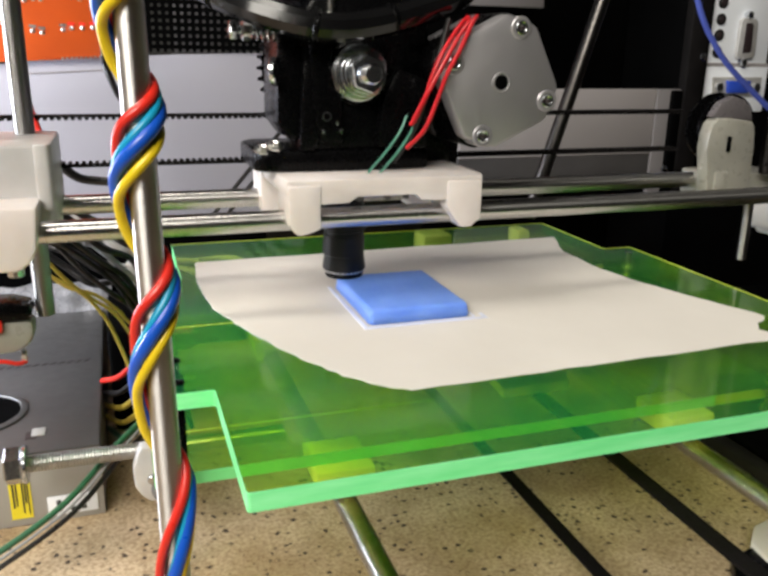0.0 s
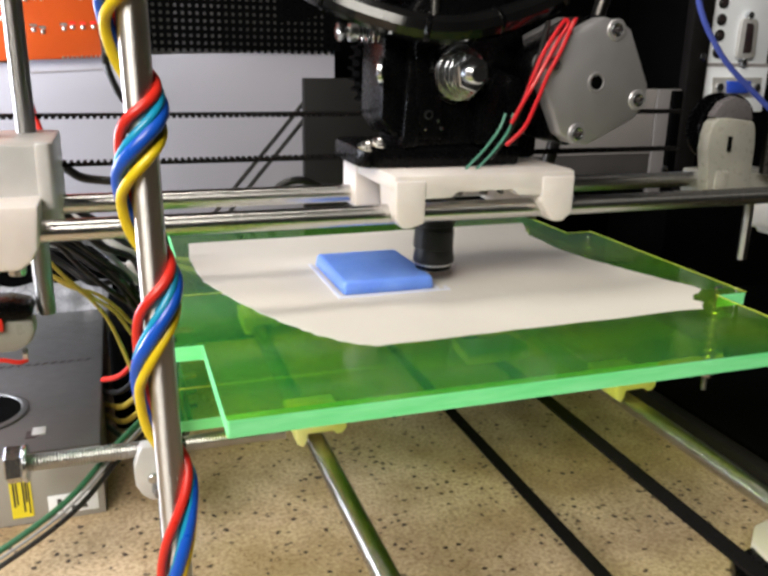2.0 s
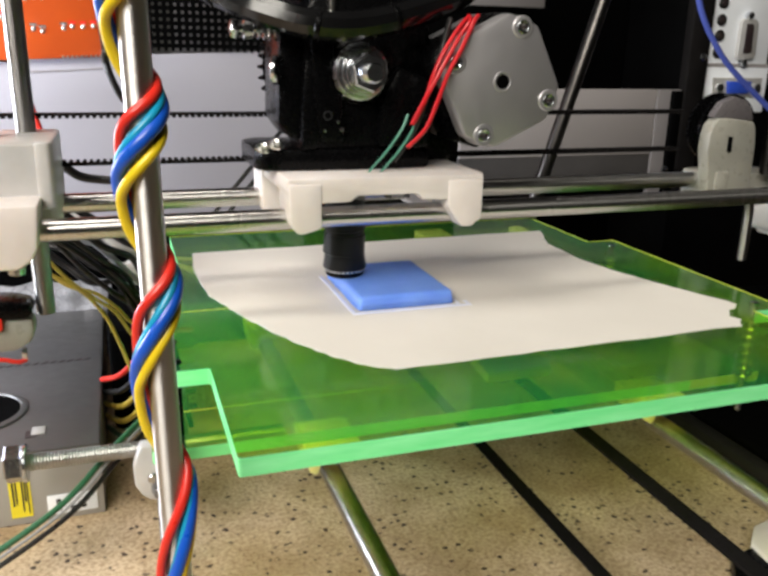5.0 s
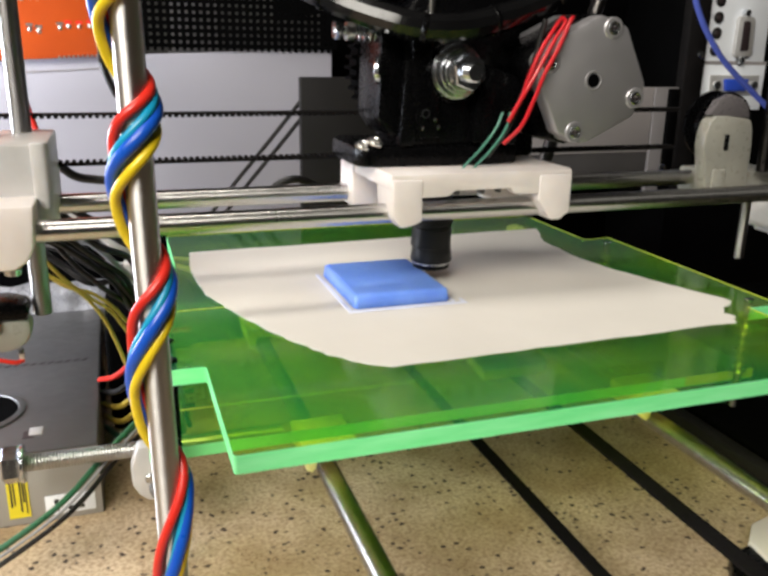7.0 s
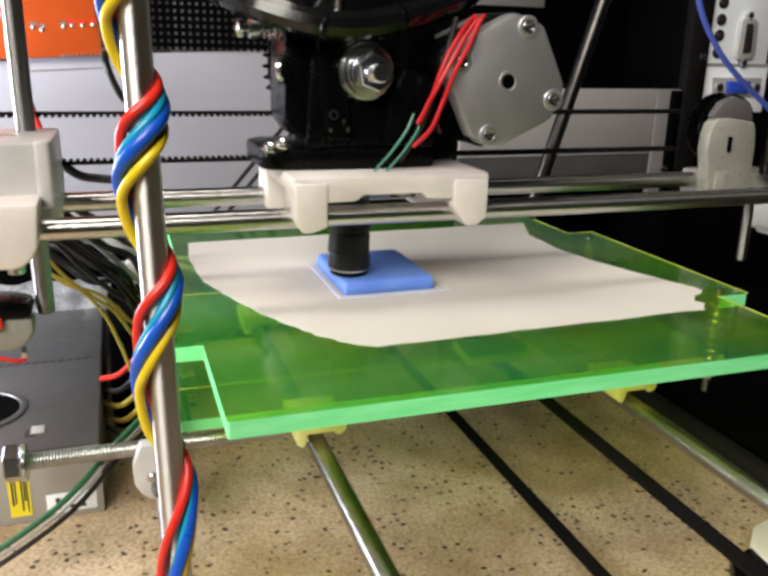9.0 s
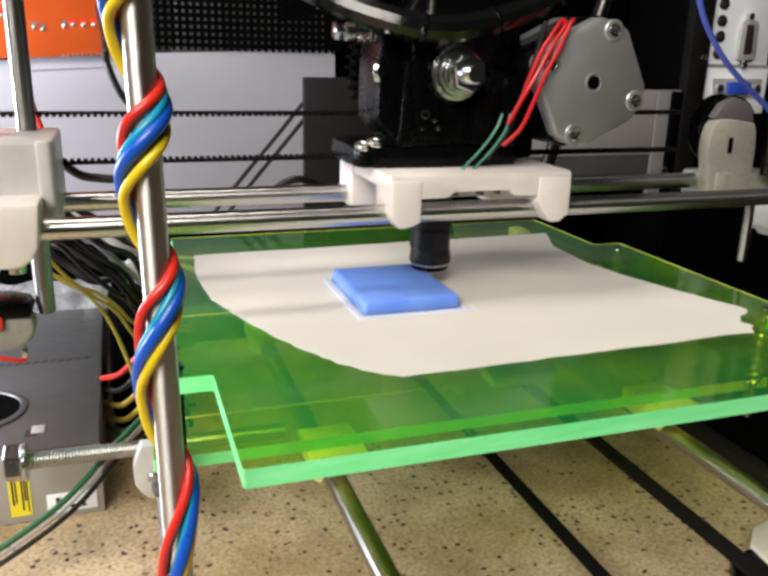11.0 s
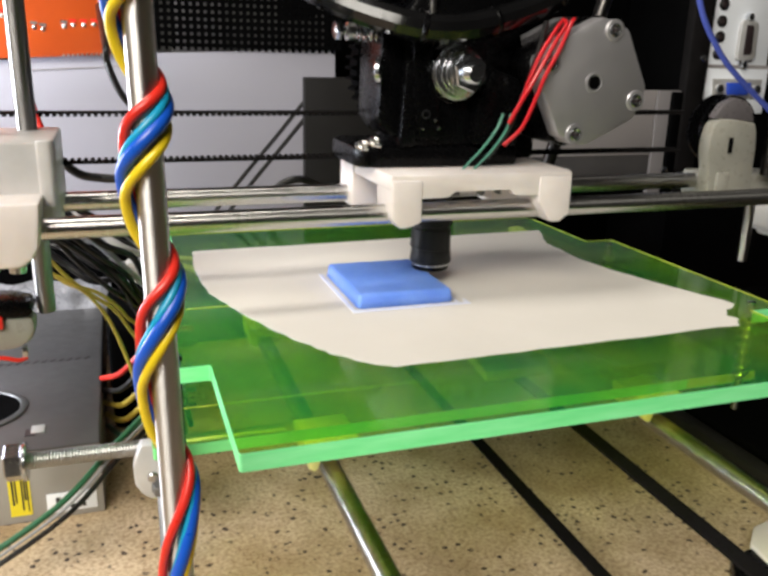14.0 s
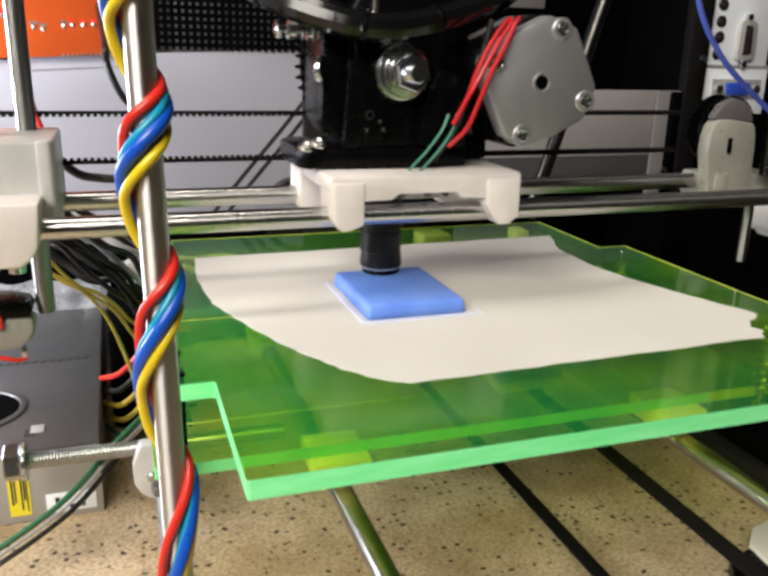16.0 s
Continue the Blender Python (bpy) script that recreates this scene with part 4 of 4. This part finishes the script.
def clutter():
    # wrinkled grey bag leaning on the black filler behind the power supply
    bm, nx, nz = B(), 44, 14
    grid = {}
    for side in (0, 1):
        for i in range(nx + 1):
            for k in range(nz + 1):
                x, z = -150 + 138 * i / nx, 58 * k / nz
                fold = 3.0 * noise.noise(Vector((x * 0.07, z * 0.11, 1.0))) + 1.6 * abs(noise.noise(Vector((x * 0.2 + z * 0.1, z * 0.24, 5.0))))
                top = 2.5 * noise.noise(Vector((x * 0.06, 3.0, 0.0)))
                grid[side, i, k] = bm.verts.new((x, 561 + fold - 3.5 + side * 2.5 * (1 - abs(2 * k / nz - 1)) + 0.2 * side, z + top * k / nz))
    for side in (0, 1):
        for i in range(nx):
            for k in range(nz):
                q = [grid[side, i, k], grid[side, i + 1, k], grid[side, i + 1, k + 1], grid[side, i, k + 1]]
                bm.faces.new(q if side == 0 else q[::-1])
    rim = [(i, 0) for i in range(nx)] + [(nx, k) for k in range(nz)] + [(nx - i, nz) for i in range(nx)] + [(0, nz - k) for k in range(nz)]
    for a, b in zip(rim, rim[1:] + rim[:1]):
        bm.faces.new((grid[0, a[0], a[1]], grid[1, a[0], a[1]], grid[1, b[0], b[1]], grid[0, b[0], b[1]]))
    solo("plastic_bag", bm, BAG, (-80, 561, 0), "wrinkled silvery grey plastic bag behind the power supply", "bag")
    c = thing("cable_plug", (4, 470, 84), "pale plastic plug on a black cable in the tangle", "plug")
    part("shell", box(B(), -1, 8, 464, 476, 79, 92, 1.4), MILK, c)
    part("collar", lathe(B(), (-1, 470, 86), (-1, 0, 0.1), [(0, 4.4), (4, 4.2), (9, 2.4)], 18), W_BLACK, c)
    part("pin", box(B(), 8, 11, 467, 473, 82, 89, 0.5), ZINC, c)
    part("lead", wire([(-9, 470, 87), (-18, 471, 90), (-30, 473, 99), (-48, 476, 104), (-70, 480, 102)], 2.0), W_BLACK, c)
    for i, (dz, dx, mat, col) in enumerate(((0, 0, W_PALE, "pale"), (-7, 7, W_PALE, "pale"), (7, 12, W_PALE, "pale"), (-12, -6, W_BLACK, "black"))):
        cable("loom_wire", [(-72 + dx, 455 + i * 4, 132 + dz), (-45 + dx, 452 + i * 4, 120 + dz), (-28 + dx, 455 + i * 3, 106 + dz), (-14 + dx, 462, 95 + dz), (2 + dx, 476, 88 + dz * 0.6), (30 + dx, 492, 84)], 1.9, mat,
              f"{col} cable in the tangle behind the bed", "tangle of cables")


def background():
    Y = 560
    t = thing("white_panel", (40, Y, 150), "white painted metal panel behind the printer", "panel")
    part("face", prism(B(), [(-400, 90), (150, 90), (150, 214), (-50, 205), (-52, 202.5), (-400, 200)], Y, Y + 6, 0.8, "y"), PANEL, t)
    part("fold", prism(B(), [(-50, 196), (20, 200.2), (20, 200.8), (-50, 196.8)], Y - 1, Y, 0, "y"), CARD, t)
    # the panel's shade is painted: grey face, darker below and at one side
    p = thing("shaded_panel", (375, Y, 150), "panel painted grey for the shade it stands in", "panel")
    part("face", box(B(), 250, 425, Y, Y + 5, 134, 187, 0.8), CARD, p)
    part("shaded_foot", box(B(), 250, 425, Y + 1, Y + 6, 106, 133.8, 0.6), SHADE, p)
    part("shaded_strip", box(B(), 425.5, 462, Y - 1, Y + 4, 100, 187, 0.6), DIM_CARD, p)
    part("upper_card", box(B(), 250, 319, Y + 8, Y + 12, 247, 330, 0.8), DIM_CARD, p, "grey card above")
    # perforated sheet
    g = thing("perforated_sheet", (90, Y, 240), "black perforated metal sheet in front of grey backing", "panel")
    bm, pitch, hole = B(), 4.7, 1.95
    x0, x1, z0, z1 = 5.0, 153.5, 212.6, 300.0
    bar = pitch - hole
    nx, nz = int((x1 - x0) / pitch), int((z1 - z0) / pitch)
    for i in range(nx + 1):
        box(bm, x0 + i * pitch, x0 + i * pitch + bar, Y - 2, Y - 0.8, z0, z0 + nz * pitch)
    for k in range(nz + 1):
        box(bm, x0, x0 + nx * pitch + bar, Y - 2.1, Y - 0.9, z0 + k * pitch, z0 + k * pitch + bar)
    part("mesh", bm, MATTE, g)
    bm = B()
    for i in range(nx):
        box(bm, x0 + i * pitch + 0.4, x0 + i * pitch + 2.4, Y - 2, Y - 0.8, 210.6, 212.6)
    part("cut_edge", bm, MATTE, g)
    # backing added and sized so only some holes look lit from the camera
    w = thing("hole_backing", (57, 643, 0), "grey backing added to brighten holes in the perforated sheet", "board")
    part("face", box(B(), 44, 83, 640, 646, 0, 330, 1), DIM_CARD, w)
    part("dimmer_backing", prism(B(), [(83.5, 0), (165, 0), (165, 240), (120, 231), (83.5, 231)], 641, 646, 0.6, "y"), SHADE, w)
    # circuit board
    c = thing("circuit_board", (-60, 520, 240), "orange circuit board with solder joints", "circuit board")
    bx = prism(B(), [(-136, 200.0), (-1, 206.6), (0, 336), (-136, 336)], 554, 556, 0.3, "y")
    part("board", bx, BOARD, c)
    rng = random.Random(2)
    for x, z in ((-46, 239), (-41, 240), (-37, 240), (-43, 222), (-15, 241), (-10, 242), (-6, 242), (-26, 223), (-21, 224), (-15, 224), (-9, 224.5), (-38, 221), (-60, 228), (-70, 240)):
        x, z = x * 1.035, 215 + (z - 215) * 1.035
        part("solder_joint", lathe(B(), (x, 554, z), (0, -1, 0), [(0, 1.6), (0.5, 1.3), (1.1, 0.5)], 10), SOLDER, c)
        part("pad", prism(B(), [(x - 2.2, z + 2), (x + 2.0, z + 1.6), (x + 2.0, z + 3.4), (x - 2.0, z + 3.6)], 553.7, 554, 0, "y"), SOLDER if rng.random() < 0.4 else W_RED, c)
    bm = B()
    for i in range(10):
        lathe(bm, (-29 + i * 2.8, 554, 206 + i * 0.13), (0, -1, 0), [(0, 0.9), (0.8, 0.7)], 8)
    part("pin_row", bm, SOLDER, c)
    # dark surroundings; the tall backdrop stands in for darkness
    k = thing("dark_backdrop", (600, 720, 0), "matt black backdrop standing in for the dark background", "cabinet")
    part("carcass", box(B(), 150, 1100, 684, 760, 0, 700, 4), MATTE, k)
    part("backdrop_leaf", box(B(), 152, 622, 680, 683.8, 12, 698, 1), MATTE, k)
    part("backdrop_leaf", box(B(), 626, 1098, 680, 683.8, 12, 698, 1), MATTE, k)
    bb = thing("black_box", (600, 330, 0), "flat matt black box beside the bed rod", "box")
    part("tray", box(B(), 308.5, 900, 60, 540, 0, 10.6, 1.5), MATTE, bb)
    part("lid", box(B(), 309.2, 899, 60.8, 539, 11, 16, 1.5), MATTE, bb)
    # black box added in place of the dark behind the cables
    solo("black_filler", box(B(), -260, 100, 566, 600, 0, 96, 2), MATTE, (-80, 583, 0), "matt black box standing in for dark clutter behind the cables", "case")
    # pale blocks placed and cut low to fit the camera's view through the bed
    for bx0, bx1, by1 in ((219, 243, 574), (300, 311, 568)):
        solo("patch_block", box(B(), bx0, bx1, 550, by1, 0, 77, 2.0), MILK, ((bx0 + bx1) / 2, 560, 0), "pale block placed to show through the bed as a patch", "block", "pale blocks")
    # another black box added to darken the gap behind the post
    solo("clutter_filler", box(B(), -14, 24, 436, 520, 0, 62, 4), MATTE, (5, 478, 0), "black box standing in for dark clutter behind the post", "adapter")
    k = thing("grey_box", (125, 470, 150), "dark grey plastic box behind the extruder", "box")
    part("case", box(B(), 109, 190, 480, 486, 100, 197, 1.0), DARKGREY, k)
    # solid bar in place of the grey reflection beside the rod
    solo("reflection_bar", box(B(), 298, 308, 60, 430, 0.0, 13, 1.5), DARKGREY, (303, 240, 0), "dark grey bar standing in for a reflection beside the bed rod", "rail")
    r = thing("sloping_rod", (245, 400, 200), "dark steel frame rod leaning to one side", "rod")
    part("shaft", rod(B(), (263, 400, 250), (224, 400, 122), 3.9), DARKROD, r)


def computer():
    Y = 560
    t = thing("computer", (530, 600, 150), "black computer case with a pale connector bracket", "computer")
    part("case", box(B(), 452, 760, Y + 4, Y + 90, 0, 420, 2), MATTE, t)
    part("corner_post", box(B(), 448, 467, Y - 6, Y + 4, 100, 420, 1), RUBBER, t, "dark grey case edge")
    io = part("io_bracket", prism(B(), [(469, 208), (533, 208), (530, 420), (466, 420)], Y, Y + 3, 0.5, "y"), IOPLATE, t, "pale blue-white connector bracket")
    part("lower_bracket", box(B(), 468, 536, Y, Y + 3, 168, 206.5, 0.5), IOPLATE, t)
    part("slot_gap", box(B(), 470, 536, Y - 0.4, Y + 0.2, 205.6, 208.4), CARD, t)
    for z in (256, 242.8, 230.5, 217):
        a = part("audio_jack", lathe(B(), (479.5, Y, z), (0, -1, 0), [(0, 4.6), (1.2, 4.6), (1.6, 4.0), (1.2, 2.6), (0.2, 2.4)], 24), W_BLACK, io)
        part("bore", rod(B(), (479.5, Y - 1.5, z), (479.5, Y, z), 2.6), SOCKET, a)
    sh = part("port_shell", prism(B(), [(497.5, 214), (500, 211.5), (513, 212.5), (516, 215.5), (515, 241), (512.5, 244), (500, 244.5), (498, 242)], Y - 4, Y, 0.8, "y"), TIN, io, "steel port shell")
    part("port_face", prism(B(), [(502.5, 216.5), (510, 217), (511, 219), (510, 238.5), (508.5, 240.5), (502.5, 240.5)], Y - 4.6, Y - 4, 0.2, "y"), SOCKET, sh)
    for z in (209.3, 247.0):
        part("jack_screw", hexnut(B(), (505.5, Y, z), (0, -1, 0), 5.4, 5), ZINC, io)
    v = part("video_port", prism(B(), [(493, 184), (514, 184), (516, 194), (491, 194)], Y - 5, Y, 0.8, "y"), VGABLUE, t, "blue video port")
    part("video_shell", prism(B(), [(480, 181.5), (527, 181.5), (529, 197), (478, 197)], Y - 2.5, Y, 0.6, "y"), TIN, t, "bright steel port shell")
    for x in (484, 523):
        part("jack_screw", hexnut(B(), (x, Y, 189), (0, -1, 0), 6.4, 5), ZINC, t)
    for x, z in ((461.3, 213), (436, 122), (463, 106)):
        part("screw", lathe(B(), (x, Y - 6, z), (0, -1, 0), [(0, 3.2), (1.2, 3.0), (2, 1.6)], 14), ZINC, t)
    part("foot_post", box(B(), 438, 447, Y - 5, Y + 2, 100, 186, 1), MATTE, t)
    cable("blue_cable", [(330, 420, 275), (338.5, 420, 252), (345, 420, 238), (354, 420, 225.4), (369, 420, 209.6), (393, 420, 192), (424, 420, 171), (456, 432, 158), (506, 480, 150), (562, 540, 165), (576, 563, 172)], 1.8, W_COBALT, "blue cable hanging in front of the computer", "computer cables")
    solo("corner_foot", prism(B(), [(249, 216), (278, 216), (278, 244), (262, 240), (251, 230)], 0, 10, 1.2), WHITE, (280, 240, 0), "white printed foot on the counter", "foot")
    solo("belt_end", prism(B(), [(231, 206), (278, 202), (278, 229), (252, 230), (238, 227), (231, 217)], 0, 8, 1.5), BLACK, (270, 214, 0), "black plastic part on the counter", "fitting")


room()
bench()
x_axis()
x_belts()
x_end_left()
x_end_right()
uprights()
post_and_wires()
y_axis()
cross_rod()
bed = print_bed()
BED_THINGS = [bpy.data.objects["print_bed"], sheet(), printed_block()]
HEAD_THINGS = [x_carriage(), extruder(), stepper_motor(), sensor_wires()]
power_supply()
loom()
clutter()
background()
computer()

# shifts from the rest pose, in millimetres: the head along the rods, the bed along its own
CARRIAGE = [
    (0, -29.7), (0.5, -30.1), (0.6, -28.8), (0.7, -25.7), (0.8, -22.5), (1, -16.0), (1.2, -9.4), (1.4, -3.2),
    (1.5, 0.0), (1.6, 3.9), (1.8, 10.1), (1.9, 11.5), (2.9, 11.7), (3.2, 11.8), (3.3, 8.6), (3.4, 4.8),
    (3.5, 1.6), (3.6, -1.2), (3.7, -4.0), (3.8, -7.8), (3.9, -11.6), (4, -14.5), (4.1, -17.5), (4.2, -21.6),
    (4.35, -27.5), (4.5, -29.8), (5.7, -29.8), (5.8, -28.0), (6, -17.5), (6.2, -7.0), (6.3, -3.0),
    (6.4, 3.5), (6.5, 8.0), (6.6, 11.6), (6.9, 12.6), (7, 11.8), (7.3, 11.0), (7.4, 9.9), (7.5, 4.9),
    (7.6, -0.7), (7.7, -6.8), (7.8, -13.3), (7.9, -19.7), (8, -25.0), (8.1, -29.2), (8.9, -29.6), (9, -27.6),
    (9.1, -20.9), (9.2, -8.3), (9.3, 4.0), (9.4, 10.0), (9.5, 10.6), (9.6, 8.0), (9.72, 10.8), (9.87, 5.5),
    (10.03, 10.8), (10.25, 2.8), (10.45, 10.9), (10.75, 0.5), (11, 9.5), (11.1, 11.0), (11.2, 10.6),
    (11.3, 8.2), (11.4, 4.4), (11.5, 1.1), (11.6, -2.8), (11.7, -1.2), (11.8, 2.6), (11.9, 6.5), (12, 10.9),
    (12.1, 10.8), (12.2, 6.9), (12.3, 3.0), (12.4, -1.4), (12.5, -4.7), (12.6, -4.7), (12.7, -0.9),
    (12.8, 3.5), (12.9, 7.9), (13, 11.2), (13.1, 9.0), (13.2, 4.6), (13.3, -0.3), (13.4, -4.0), (13.5, -8.0),
    (13.6, -8.8), (13.7, -5.1), (13.8, 0.3), (13.9, 5.8), (14, 9.6), (14.1, 10.6), (14.2, 6.7), (14.3, 2.7),
    (14.4, -2.8), (14.5, -7.2), (14.6, -10.9), (14.7, -13.0), (14.8, -9.2), (14.9, -3.3), (15, 2.2),
    (15.1, 6.7), (15.2, 10.6), (15.3, 10.1), (15.4, 6.3), (15.5, 0.9), (15.6, -5.1), (15.7, -10.4),
    (15.8, -13.6), (15.9, -17.8), (16, -13.5),
]
BED = [
    (0, -40.0), (0.1, -35.4), (0.2, -23.6), (0.3, -11.0), (0.4, -4.1), (0.5, -0.2), (1.5, 0.0), (1.9, 0.0),
    (2, -2.2), (2.1, -5.1), (2.2, -9.7), (2.3, -14.2), (2.4, -17.5), (2.5, -20.7), (2.6, -23.8),
    (2.7, -26.8), (2.8, -29.8), (2.9, -32.7), (3, -35.5), (3.1, -38.4), (3.2, -39.4), (3.3, -40.4),
    (4.5, -40.2), (4.6, -38.5), (5, -24.0), (5.4, -9.5), (5.6, -2.5), (5.7, -0.9), (6.5, -1.0), (6.6, -2.2),
    (6.7, -7.0), (6.8, -11.6), (6.9, -17.2), (7, -22.6), (7.1, -29.7), (7.2, -34.5), (7.3, -39.2),
    (7.4, -40.1), (8.1, -40.0), (8.2, -38.2), (8.3, -32.5), (8.4, -27.5), (8.5, -21.3), (8.6, -15.9),
    (8.7, -9.2), (8.8, -5.7), (8.9, -3.3), (9, -3.3), (9.1, -9.1), (9.2, -20.0), (9.3, -31.0), (9.4, -38.5),
    (9.5, -39.0), (9.6, -40.0), (9.72, -37.0), (9.87, -40.0), (10.03, -34.0), (10.25, -40.0), (10.45, -31.0),
    (10.75, -40.0), (11, -30.0), (11.1, -26.5), (11.2, -26.5), (11.3, -28.9), (11.4, -33.8), (11.5, -37.6),
    (11.6, -39.5), (11.7, -37.7), (11.8, -34.9), (11.9, -30.1), (12, -27.2), (12.1, -24.2), (12.2, -28.3),
    (12.3, -33.2), (12.4, -36.1), (12.5, -39.0), (12.6, -39.9), (12.7, -34.3), (12.8, -29.4), (12.9, -25.4),
    (13, -22.3), (13.1, -23.3), (13.2, -27.3), (13.3, -33.2), (13.4, -36.0), (13.5, -38.7), (13.6, -36.9),
    (13.7, -35.0), (13.8, -29.2), (13.9, -25.2), (14, -22.1), (14.1, -18.9), (14.2, -22.0), (14.3, -26.1),
    (14.4, -31.1), (14.5, -35.8), (14.6, -38.7), (14.7, -38.7), (14.8, -35.9), (14.9, -30.2), (15, -24.2),
    (15.1, -19.9), (15.2, -16.6), (15.3, -16.6), (15.4, -20.7), (15.5, -24.8), (15.6, -29.8), (15.7, -35.6),
    (15.8, -38.4), (15.9, -40.2), (16, -35.6),
]


def motions():
    for things, rows, axis in ((HEAD_THINGS, CARRIAGE, Vector((MM, 0, 0))), (BED_THINGS, BED, Vector((0, MM, 0)))):
        for ob in things:
            at = ob.location.copy()
            walk(ob, [(t, Matrix.Translation(at + axis * s)) for t, s in rows])


motions()
